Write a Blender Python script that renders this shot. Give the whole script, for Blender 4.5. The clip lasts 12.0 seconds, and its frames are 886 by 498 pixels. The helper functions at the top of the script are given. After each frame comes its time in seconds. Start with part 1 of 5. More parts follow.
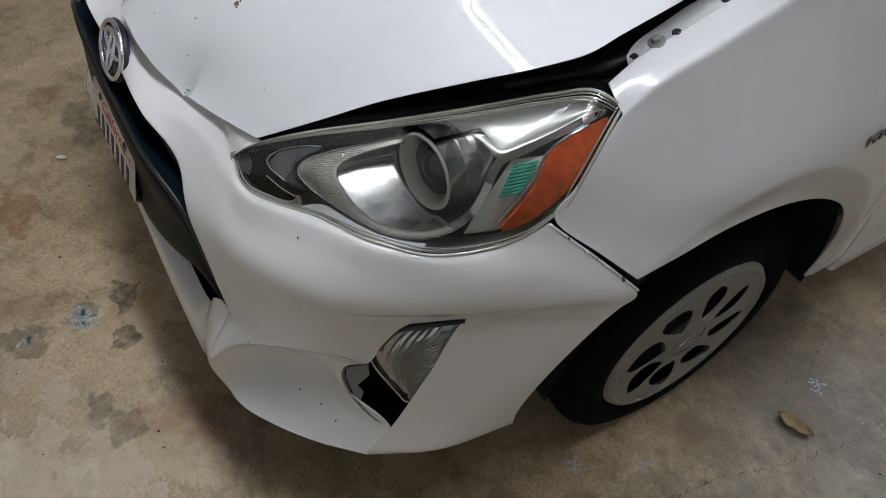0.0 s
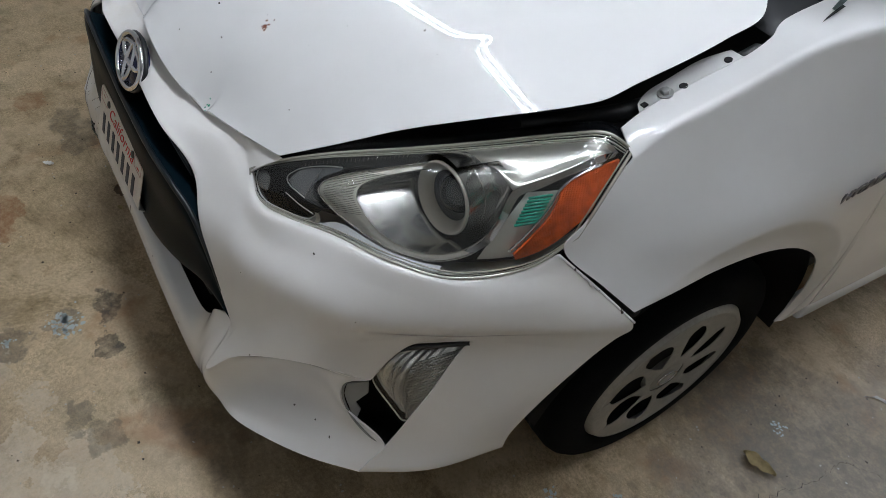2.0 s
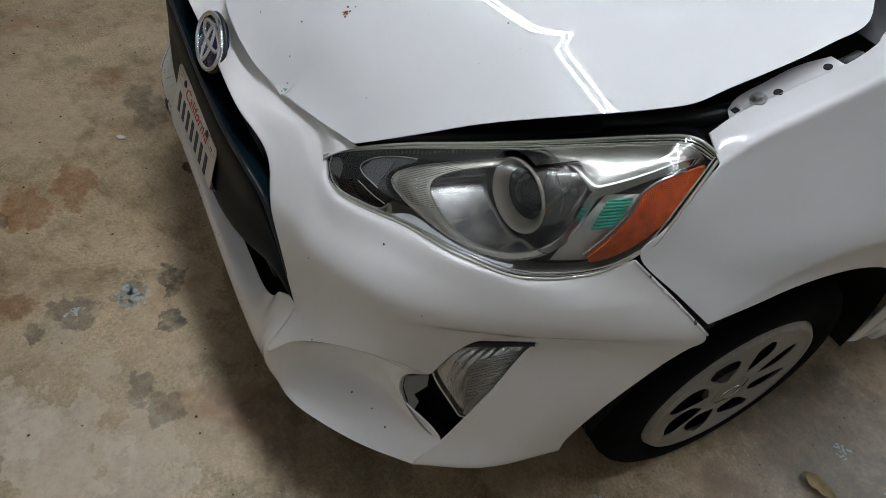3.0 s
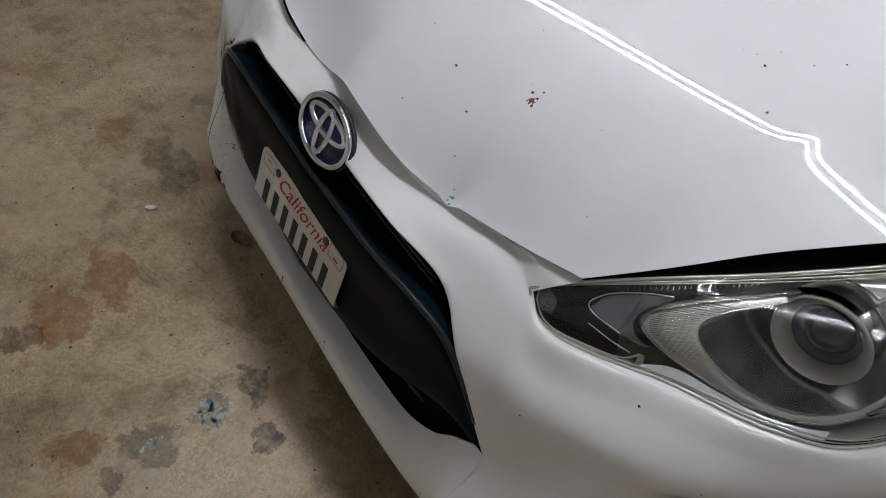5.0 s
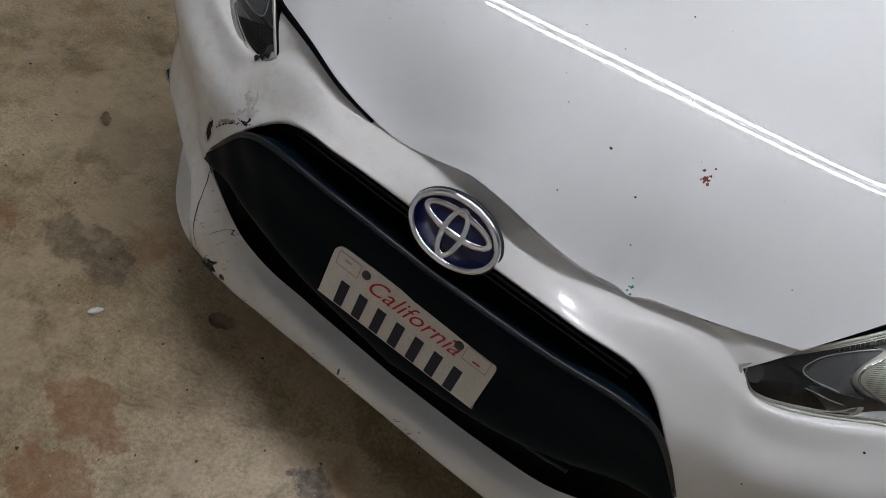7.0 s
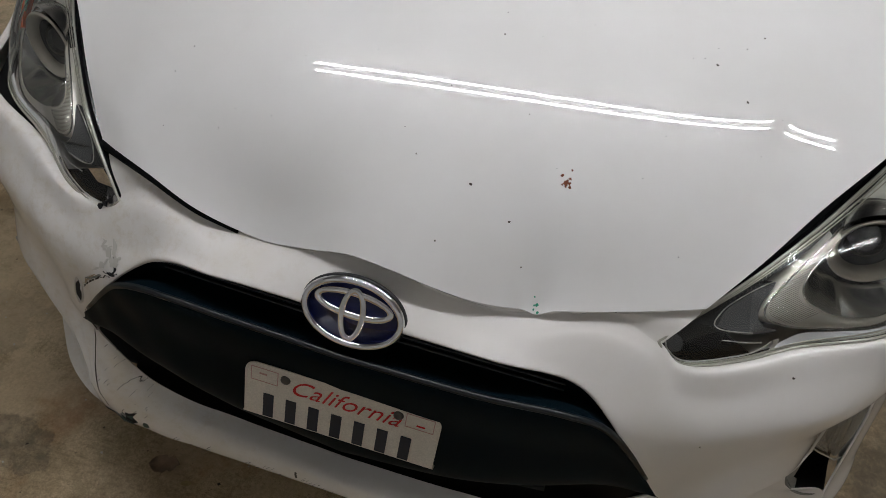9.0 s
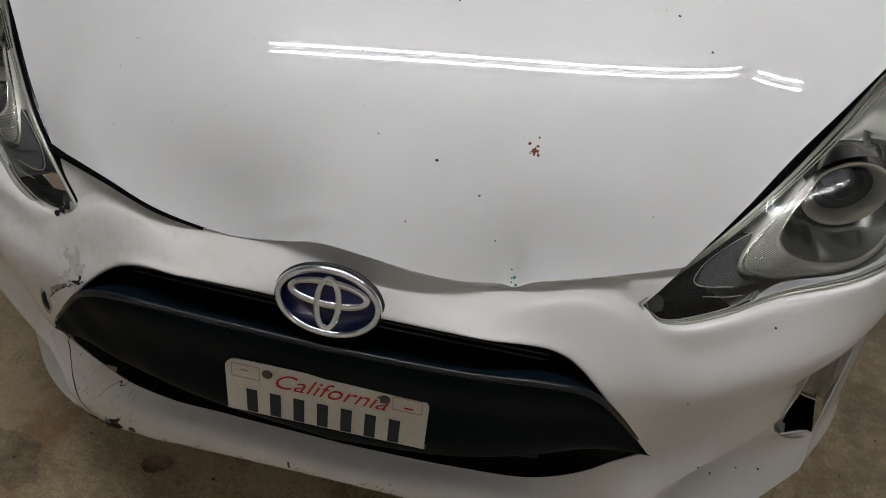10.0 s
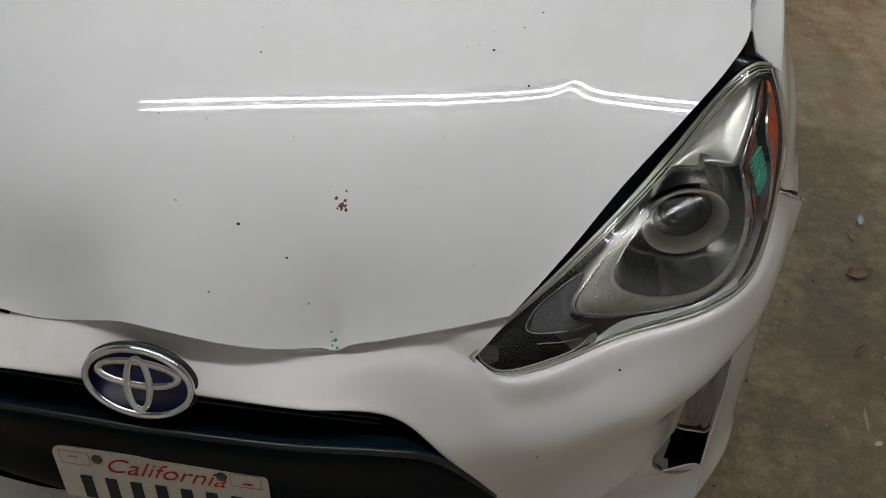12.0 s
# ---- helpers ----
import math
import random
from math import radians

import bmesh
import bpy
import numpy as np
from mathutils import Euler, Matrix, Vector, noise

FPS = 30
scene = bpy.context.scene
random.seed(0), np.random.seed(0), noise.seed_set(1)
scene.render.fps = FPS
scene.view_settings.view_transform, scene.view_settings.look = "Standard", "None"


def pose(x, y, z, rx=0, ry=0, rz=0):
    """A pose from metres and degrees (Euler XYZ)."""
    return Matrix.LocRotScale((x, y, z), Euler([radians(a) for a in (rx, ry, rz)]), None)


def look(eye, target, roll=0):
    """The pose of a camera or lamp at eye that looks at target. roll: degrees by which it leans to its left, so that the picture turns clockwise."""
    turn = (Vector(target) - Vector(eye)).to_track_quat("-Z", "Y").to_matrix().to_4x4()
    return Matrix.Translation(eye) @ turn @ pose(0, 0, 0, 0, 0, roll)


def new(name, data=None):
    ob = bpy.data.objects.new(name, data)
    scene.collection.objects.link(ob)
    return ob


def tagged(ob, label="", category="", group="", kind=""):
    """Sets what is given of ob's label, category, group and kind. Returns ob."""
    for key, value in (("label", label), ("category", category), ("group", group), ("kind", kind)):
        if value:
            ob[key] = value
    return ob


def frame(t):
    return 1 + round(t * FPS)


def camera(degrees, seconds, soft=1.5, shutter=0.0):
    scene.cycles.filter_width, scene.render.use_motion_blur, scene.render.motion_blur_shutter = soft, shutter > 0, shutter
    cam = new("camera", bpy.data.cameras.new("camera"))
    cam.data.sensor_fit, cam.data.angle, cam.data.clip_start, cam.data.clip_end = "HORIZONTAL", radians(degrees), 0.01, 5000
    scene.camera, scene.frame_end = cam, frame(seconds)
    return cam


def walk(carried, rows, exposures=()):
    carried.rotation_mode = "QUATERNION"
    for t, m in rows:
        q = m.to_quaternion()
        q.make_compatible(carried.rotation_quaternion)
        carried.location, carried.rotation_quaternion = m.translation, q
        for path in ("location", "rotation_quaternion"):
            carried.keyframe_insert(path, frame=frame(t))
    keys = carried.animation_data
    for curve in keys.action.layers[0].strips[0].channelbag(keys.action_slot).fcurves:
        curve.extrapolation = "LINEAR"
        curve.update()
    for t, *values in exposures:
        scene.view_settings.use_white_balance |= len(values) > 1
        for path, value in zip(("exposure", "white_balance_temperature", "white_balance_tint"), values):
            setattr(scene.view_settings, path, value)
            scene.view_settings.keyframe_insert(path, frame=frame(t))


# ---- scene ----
cam = camera(65.3, 12.0, soft=0.7)
PATH = [
    (0, (1.253, -0.058, 1.383), (0.151, 0.708, -0.1), 5.4),
    (0.5, (1.279, -0.091, 1.373), (0.285, 0.744, -0.148), 10.0),
    (1, (1.276, -0.116, 1.379), (0.29, 0.774, -0.116), 11.7),
    (1.5, (1.263, -0.135, 1.385), (0.234, 0.778, -0.066), 12.6),
    (2, (1.248, -0.152, 1.397), (0.144, 0.755, -0.003), 12.2),
    (2.5, (1.247, -0.164, 1.397), (0.105, 0.665, -0.02), 10.4),
    (2.7, (1.241, -0.179, 1.393), (0.103, 0.634, -0.037), 12.5),
    (4.3, (0.978, -0.15, 1.348), (-0.237, 0.481, -0.11), 5.9),
    (4.5, (0.926, -0.162, 1.335), (-0.212, 0.557, -0.145), 8.1),
    (5, (0.744, -0.344, 1.338), (-0.252, 0.546, -0.151), 12.1),
    (5.5, (0.643, -0.403, 1.334), (-0.181, 0.668, -0.14), 19.0),
    (6, (0.514, -0.393, 1.328), (-0.434, 0.453, -0.216), 7.9),
    (6.5, (0.354, -0.457, 1.301), (-0.226, 0.719, -0.21), 17.6),
    (7, (0.208, -0.584, 1.32), (-0.228, 0.693, -0.157), 22.5),
    (7.5, (0.164, -0.606, 1.341), (-0.278, 0.78, -0.031), 20.7),
    (7.7, (0.17, -0.593, 1.351), (-0.206, 0.82, -0.013), 16.9),
    (9.3, (0.223, -0.514, 1.376), (-0.062, 0.857, -0.053), 7.4),
    (9.5, (0.216, -0.512, 1.378), (-0.072, 0.845, -0.063), 6.8),
    (10, (0.226, -0.489, 1.372), (0.025, 0.845, -0.104), 5.2),
    (10.5, (0.277, -0.48, 1.36), (0.28, 0.842, -0.141), 6.3),
    (11, (0.298, -0.469, 1.372), (0.316, 0.891, -0.095), 5.2),
    (11.5, (0.344, -0.44, 1.385), (0.325, 0.943, -0.06), 4.0),
    (12, (0.433, -0.374, 1.38), (0.242, 0.994, -0.067), 1.1),
]
EXPOSURES = [(0.0, 0.96, 6000, 12), (0.4, 1.11, 5950, 12), (1.2, 1.11, 5950, 12), (2.0, 0.98, 5950, 11), (2.7, 0.89, 5950, 11), (4.3, 0.74, 6080, 13), (6.0, 0.71, 6080, 13), (7.7, 0.68, 6200, 14), (9.3, 0.64, 6500, 13), (10.5, 0.65, 6450, 12), (12.0, 0.48, 6450, 11)]
walk(cam, [(t, look(eye, target, roll)) for t, eye, target, roll in PATH], EXPOSURES)

from mathutils.bvhtree import BVHTree


# ---- world and light ----
world = bpy.data.worlds.new("world")
scene.world = world
world.use_nodes = True
world.node_tree.nodes["Background"].inputs[0].default_value = (0.9, 0.95, 1.0, 1)
world.node_tree.nodes["Background"].inputs[1].default_value = 0.02
CEILING = 2.45


# ---- materials ----
def material(name, color, rough=0.5, metal=0.0, coat=0.0, coat_rough=0.03, spec=0.5):
    m = bpy.data.materials.new(name)
    m.use_nodes = True
    b = m.node_tree.nodes["Principled BSDF"]
    b.inputs["Base Color"].default_value = (*color, 1)
    b.inputs["Roughness"].default_value = rough
    b.inputs["Metallic"].default_value = metal
    b.inputs["Coat Weight"].default_value = coat
    b.inputs["Coat Roughness"].default_value = coat_rough
    b.inputs["Specular IOR Level"].default_value = spec
    return m


def node(m, kind, **values):
    n = m.node_tree.nodes.new(kind)
    for key, value in values.items():
        n.inputs[key.replace("_", " ")].default_value = value
    return n


def link(m, a, b):
    m.node_tree.links.new(a, b)


def object_coords(m):
    return m.node_tree.nodes.new("ShaderNodeTexCoord").outputs["Object"]


def ramp(m, source, stops):
    n = m.node_tree.nodes.new("ShaderNodeValToRGB")
    e = n.color_ramp.elements
    while len(e) < len(stops):
        e.new(0.5)
    for k, (at, color) in enumerate(stops):
        e[k].position = at
        e[k].color = (*color, 1)
    link(m, source, n.inputs[0])
    return n.outputs[0]


def noise_tex(m, scale, detail=4, rough=0.55, coords=None):
    n = node(m, "ShaderNodeTexNoise", Scale=scale, Detail=detail, Roughness=rough)
    link(m, coords or object_coords(m), n.inputs["Vector"])
    return n.outputs["Fac"]


def mix(m, fac, a, b, blend="MIX"):
    n = m.node_tree.nodes.new("ShaderNodeMix")
    n.data_type = "RGBA"
    n.blend_type = blend
    for sock, v in ((n.inputs[0], fac), (n.inputs[6], a), (n.inputs[7], b)):
        if hasattr(v, "links"):
            link(m, v, sock)
        elif isinstance(v, tuple):
            sock.default_value = (*v, 1)
        else:
            sock.default_value = v
    return n.outputs[2]


def bump(m, height, strength, distance):
    n = node(m, "ShaderNodeBump", Strength=strength, Distance=distance)
    link(m, height, n.inputs["Height"])
    link(m, n.outputs[0], m.node_tree.nodes["Principled BSDF"].inputs["Normal"])


def into(m, socket, name):
    link(m, socket, m.node_tree.nodes["Principled BSDF"].inputs[name])


PAINT = material("white paint", (0.77, 0.775, 0.775), 0.4, 0, 1.0, 0.005, 0.1)
co = object_coords(PAINT)
into(PAINT, ramp(PAINT, noise_tex(PAINT, 3.0, 6, 0.6, co), [(0.35, (0.75, 0.745, 0.73)), (0.65, (0.8, 0.8, 0.79))]), "Base Color")
BLACK = material("black plastic", (0.012, 0.013, 0.014), 0.45)
DARK = material("dark cavity plastic", (0.006, 0.006, 0.007), 0.7)
PANEL = material("dark grey grille plastic", (0.003, 0.0085, 0.0125), 0.4, spec=0.04)
# grille plastic made brighter and glossier to carry the ridge's sheen
RIDGE = material("brighter glossier grille ridge plastic", (0.006, 0.0095, 0.0115), 0.3, spec=0.5)
bump(PANEL, noise_tex(PANEL, 900.0, 2), 0.15, 0.0005)
CHROME = material("chrome", (0.85, 0.86, 0.87), 0.04, 1.0)
SILVER = material("silver reflector", (0.7, 0.69, 0.66), 0.13, 1.0)
SATIN = material("satin grey bezel", (0.66, 0.64, 0.57), 0.34, 0.2)
SMOKE = material("smoked housing", (0.06, 0.063, 0.063), 0.16, 0.0, 0.5)
AMBER = material("amber reflector", (0.55, 0.085, 0.006), 0.35, 0.0, 0.3)
TEAL = material("teal ribbed light guide", (0.03, 0.33, 0.23), 0.3, 0.0, 0.5)
BLUE = material("emblem blue", (0.002, 0.006, 0.06), 0.25, 0.1, 0.2)
RUBBER = material("tyre rubber", (0.007, 0.007, 0.007), 0.85, spec=0.08)
HUBCAP = material("silver hubcap", (0.50, 0.49, 0.45), 0.42, 0.35)
PLATE = material("plate white", (0.72, 0.71, 0.67), 0.4)
INK = material("plate ink", (0.012, 0.016, 0.03), 0.5)
RED = material("plate red", (0.62, 0.018, 0.018), 0.5)
STEEL = material("zinc steel", (0.5, 0.5, 0.48), 0.4, 0.9)
GREY = material("grey primer plastic", (0.25, 0.25, 0.23), 0.6)
GREEN = material("green paint chip", (0.02, 0.3, 0.18), 0.6)
RUST = material("rust", (0.16, 0.045, 0.015), 0.8)
CONCRETE = material("concrete", (0.3, 0.28, 0.25), 0.7)
WALL = material("white bounce wall", (0.55, 0.54, 0.5), 0.8)
LEAF = material("dry leaf", (0.42, 0.33, 0.16), 0.8)


def clear(name, tint, rough=0.02, cloud=0.0):
    m = bpy.data.materials.new(name)
    m.use_nodes = True
    t = m.node_tree
    t.nodes.clear()
    out = t.nodes.new("ShaderNodeOutputMaterial")
    see, gloss, both, fres = (t.nodes.new(k) for k in ("ShaderNodeBsdfTransparent", "ShaderNodeBsdfGlossy", "ShaderNodeMixShader", "ShaderNodeFresnel"))
    see.inputs[0].default_value = (*tint, 1)
    gloss.inputs["Roughness"].default_value = rough
    fres.inputs[0].default_value = 1.46
    t.links.new(fres.outputs[0], both.inputs[0])
    t.links.new(see.outputs[0], both.inputs[1])
    t.links.new(gloss.outputs[0], both.inputs[2])
    haze, veil = t.nodes.new("ShaderNodeBsdfDiffuse"), t.nodes.new("ShaderNodeMixShader")
    haze.inputs[0].default_value = (0.75, 0.75, 0.7, 1)
    veil.inputs[0].default_value = cloud
    t.links.new(both.outputs[0], veil.inputs[1])
    t.links.new(haze.outputs[0], veil.inputs[2])
    t.links.new(veil.outputs[0], out.inputs[0])
    return m


CLEAR = clear("clear lens plastic", (0.985, 0.985, 0.965), 0.01, 0.02)
GLASS = clear("tinted glass", (0.25, 0.3, 0.3))


RING_SATIN = material("warm satin ring", (0.46, 0.43, 0.37), 0.32, 0.3)
SMOKE_LIGHT = material("grey pod plastic", (0.12, 0.125, 0.128), 0.16, 0.3, 0.5)
RIM = material("yellowed clear rim", (0.55, 0.54, 0.46), 0.15, 0.3, 0.8)
PALE_SATIN = material("pale satin plastic", (0.5, 0.5, 0.47), 0.3, 0.35)
BOWL_METAL = material("dark mirrored bowl", (0.52, 0.52, 0.5), 0.22, 1.0)
MIRROR = material("bright mirrored plastic", (0.62, 0.62, 0.57), 0.34, 0.8)
DARKGLASS = material("dark projector glass", (0.012, 0.014, 0.014), 0.0, 0.0, 0.0, 0.0, 0.4)
GLOSSBLACK = material("gloss black cover", (0.008, 0.009, 0.011), 0.22)
DULL = material("dull dark metal", (0.1, 0.095, 0.085), 0.5, 0.5)
DULLCHROME = material("dull chrome letters", (0.12, 0.12, 0.13), 0.3, 0.8)
FOG_METAL = material("bright ribbed reflector", (0.78, 0.77, 0.73), 0.22, 0.7)
BAND = material("pale satin band", (0.8, 0.82, 0.84), 0.22, 0.3)
FLAKE = material("paint flake edge", (0.62, 0.6, 0.55), 0.5)
TAN = material("tan primer", (0.42, 0.33, 0.22), 0.6)
GREEN_DARK = material("dark green scrape", (0.03, 0.06, 0.045), 0.6)
PALERED = material("faded red print", (0.55, 0.33, 0.3), 0.5)
GRIME = material("dirt", (0.045, 0.035, 0.025), 0.85)
LEAF_DARK = material("brown leaf", (0.16, 0.115, 0.075), 0.8)
STRAW = material("dry straw", (0.45, 0.43, 0.27), 0.8)
PLASTIC = material("shiny plastic scrap", (0.6, 0.65, 0.68), 0.2, 0.3)
PAPER = material("pale paper", (0.75, 0.74, 0.7), 0.85)
SPLAT = material("pale paint flake", (0.5, 0.56, 0.55), 0.7)
GRIT = material("pale grit", (0.5, 0.47, 0.4), 0.85)
CEILING_PAINT = material("greyed ceiling paint", (0.36, 0.36, 0.355), 0.8)
GREY_WALL = material("unseen grey wall", (0.3, 0.29, 0.27), 0.9)
SLAB = material("worn kerb concrete", (0.27, 0.25, 0.2), 0.85)
SLAB_DARK = material("dark grey slab", (0.14, 0.14, 0.12), 0.7)
ENAMEL = material("greyed enamel", (0.22, 0.22, 0.21), 0.6)
TUBE = bpy.data.materials.new("lit tube")
TUBE.use_nodes = True
tn = TUBE.node_tree
tn.nodes.clear()
to, te = tn.nodes.new("ShaderNodeOutputMaterial"), tn.nodes.new("ShaderNodeEmission")
te.inputs[0].default_value, te.inputs[1].default_value = (0.955, 0.97, 0.985, 1), 45.0
tn.links.new(te.outputs[0], to.inputs[0])


def uneven(m, color, scale, spread=0.25, bumps=0.0):
    """Gives a plain material variation at two scales."""
    co = object_coords(m)
    dark, light = tuple(c * (1 - spread) for c in color), tuple(min(1, c * (1 + spread)) for c in color)
    coarse = ramp(m, noise_tex(m, scale, 5, 0.6, co), [(0.3, dark), (0.7, light)])
    fine = ramp(m, noise_tex(m, scale * 14, 3, 0.6, co), [(0.3, (0.82, 0.82, 0.82)), (0.7, (1, 1, 1))])
    into(m, mix(m, 1.0, coarse, fine, "MULTIPLY"), "Base Color")
    if bumps:
        bump(m, noise_tex(m, scale * 14, 4, 0.6, co), bumps, 0.002)


BUMPER_PAINT = material("scuffed white bumper paint", (0.8, 0.8, 0.78), 0.4, 0, 1.0, 0.008, 0.1)
co = object_coords(BUMPER_PAINT)
clean = ramp(BUMPER_PAINT, noise_tex(BUMPER_PAINT, 3.0, 6, 0.6, co), [(0.35, (0.825, 0.805, 0.77)), (0.65, (0.875, 0.855, 0.825))])
tan = ramp(BUMPER_PAINT, noise_tex(BUMPER_PAINT, 9.0, 8, 0.7, co), [(0.45, (0, 0, 0)), (0.72, (0.5, 0.5, 0.5))])
apart = BUMPER_PAINT.node_tree.nodes.new("ShaderNodeSeparateXYZ")
link(BUMPER_PAINT, co, apart.inputs[0])
# road film and scuffs, thickest on the knocked corner
worn = node(BUMPER_PAINT, "ShaderNodeMapRange", From_Min=0.05, From_Max=-0.35, To_Min=0.08, To_Max=1.0)
link(BUMPER_PAINT, apart.outputs["X"], worn.inputs["Value"])
tan = mix(BUMPER_PAINT, 1.0, tan, worn.outputs[0], "MULTIPLY")
smear = ramp(BUMPER_PAINT, noise_tex(BUMPER_PAINT, 40.0, 9, 0.8, co), [(0.5, (0, 0, 0)), (0.74, (0.6, 0.6, 0.6))])
smear = mix(BUMPER_PAINT, 1.0, smear, worn.outputs[0], "MULTIPLY")
clean = mix(BUMPER_PAINT, smear, clean, (0.62, 0.55, 0.42))
into(BUMPER_PAINT, mix(BUMPER_PAINT, tan, clean, (0.72, 0.64, 0.49)), "Base Color")


uneven(HUBCAP, (0.4, 0.39, 0.35), 9.0, 0.12)
uneven(RUBBER, (0.0045, 0.005, 0.0055), 20.0, 0.3, 0.2)
uneven(WALL, (0.57, 0.57, 0.56), 2.0, 0.05)
uneven(CEILING_PAINT, (0.36, 0.36, 0.355), 2.0, 0.05)
uneven(GREY_WALL, (0.4, 0.395, 0.37), 3.0, 0.25, 0.4)
uneven(SLAB, (0.45, 0.38, 0.27), 6.0, 0.35, 0.5)
uneven(SLAB_DARK, (0.15, 0.15, 0.125), 7.0, 0.35, 0.4)
uneven(LEAF, (0.42, 0.33, 0.16), 40.0, 0.25)
uneven(LEAF_DARK, (0.27, 0.19, 0.12), 40.0, 0.35)
uneven(PLATE, (0.8, 0.75, 0.66), 25.0, 0.07)
uneven(SMOKE, (0.07, 0.073, 0.073), 4.0, 0.15)
uneven(AMBER, (0.78, 0.115, 0.006), 60.0, 0.35)
cells = node(AMBER, "ShaderNodeTexVoronoi", Scale=420.0, Randomness=0.15)
link(AMBER, object_coords(AMBER), cells.inputs["Vector"])
bump(AMBER, cells.outputs["Distance"], 0.9, 0.0012)
# concrete: mottled grey-brown with rust stains, dark oil spots, bare pale patches and painted-in shade by the car
co = object_coords(CONCRETE)
base = ramp(CONCRETE, noise_tex(CONCRETE, 2.2, 9, 0.66, co), [(0.34, (0.34, 0.265, 0.165)), (0.5, (0.53, 0.43, 0.285)), (0.64, (0.7, 0.58, 0.41))])
base = mix(CONCRETE, 1.0, base, ramp(CONCRETE, noise_tex(CONCRETE, 8.0, 9, 0.75, co), [(0.34, (0.56, 0.54, 0.46)), (0.52, (1, 1, 1))]), "MULTIPLY")
green = ramp(CONCRETE, noise_tex(CONCRETE, 4.6, 7, 0.65, co), [(0.5, (0, 0, 0)), (0.68, (0.6, 0.6, 0.6))])
base = mix(CONCRETE, green, base, (0.28, 0.245, 0.14))
base = mix(CONCRETE, 1.0, base, ramp(CONCRETE, noise_tex(CONCRETE, 130.0, 6, 0.8, co), [(0.34, (0.6, 0.585, 0.55)), (0.6, (1.18, 1.18, 1.18))]), "MULTIPLY")
base = mix(CONCRETE, 1.0, base, ramp(CONCRETE, noise_tex(CONCRETE, 420.0, 3, 0.7, co), [(0.3, (0.72, 0.71, 0.7)), (0.5, (1, 1, 1)), (0.72, (1.2, 1.2, 1.2))]), "MULTIPLY")
worn_off = ramp(CONCRETE, noise_tex(CONCRETE, 3.1, 12, 0.72, co), [(0.5, (0, 0, 0)), (0.56, (0.45, 0.45, 0.45))])
base = mix(CONCRETE, worn_off, base, (0.7, 0.58, 0.41))
film = ramp(CONCRETE, noise_tex(CONCRETE, 6.3, 12, 0.72, co), [(0.55, (0, 0, 0)), (0.64, (0.3, 0.3, 0.3)), (0.74, (0.5, 0.5, 0.5))])
base = mix(CONCRETE, film, base, (0.2, 0.15, 0.085))
pits = ramp(CONCRETE, noise_tex(CONCRETE, 55.0, 4, 0.6, co), [(0.26, (0.4, 0.38, 0.34)), (0.33, (1, 1, 1))])
base = mix(CONCRETE, 1.0, base, pits, "MULTIPLY")
rusty = ramp(CONCRETE, noise_tex(CONCRETE, 3.7, 5, 0.6, co), [(0.56, (0, 0, 0)), (0.66, (0.6, 0.6, 0.6))])
base = mix(CONCRETE, rusty, base, (0.36, 0.2, 0.09))


def stain_or_shade(base, x, y, rx, ry, color, amount, soft=0.2, wobble=1.5):
    """A stain, or a patch of painted light or shade, of that size at (x, y), with an uneven edge."""
    shift = node(CONCRETE, "ShaderNodeMapping", Location=(-x / rx, -y / ry, 0), Scale=(1 / rx, 1 / ry, 0))
    link(CONCRETE, co, shift.inputs["Vector"])
    away = node(CONCRETE, "ShaderNodeVectorMath")
    away.operation = "LENGTH"
    link(CONCRETE, shift.outputs[0], away.inputs[0])
    add = node(CONCRETE, "ShaderNodeMath")
    add.operation = "MULTIPLY_ADD"
    link(CONCRETE, noise_tex(CONCRETE, 1.1 / (rx * ry) ** 0.5, 6, 0.65, co), add.inputs[0])
    add.inputs[1].default_value = wobble * 2
    link(CONCRETE, away.outputs["Value"], add.inputs[2])
    small = node(CONCRETE, "ShaderNodeMath")
    small.operation = "MULTIPLY"
    link(CONCRETE, add.outputs[0], small.inputs[0])
    small.inputs[1].default_value = 0.4
    edge = 0.4 * (1 + wobble)
    mask = ramp(CONCRETE, small.outputs[0], [(0.0, (amount,) * 3), (edge - 0.4 * soft, (amount,) * 3), (edge, (0, 0, 0))])
    patchy = ramp(CONCRETE, noise_tex(CONCRETE, 30.0, 8, 0.75, co), [(0.32, (0.25, 0.25, 0.25)), (0.6, (1, 1, 1))])
    mask = mix(CONCRETE, 1.0, mask, patchy, "MULTIPLY")
    return mix(CONCRETE, mask, base, color)


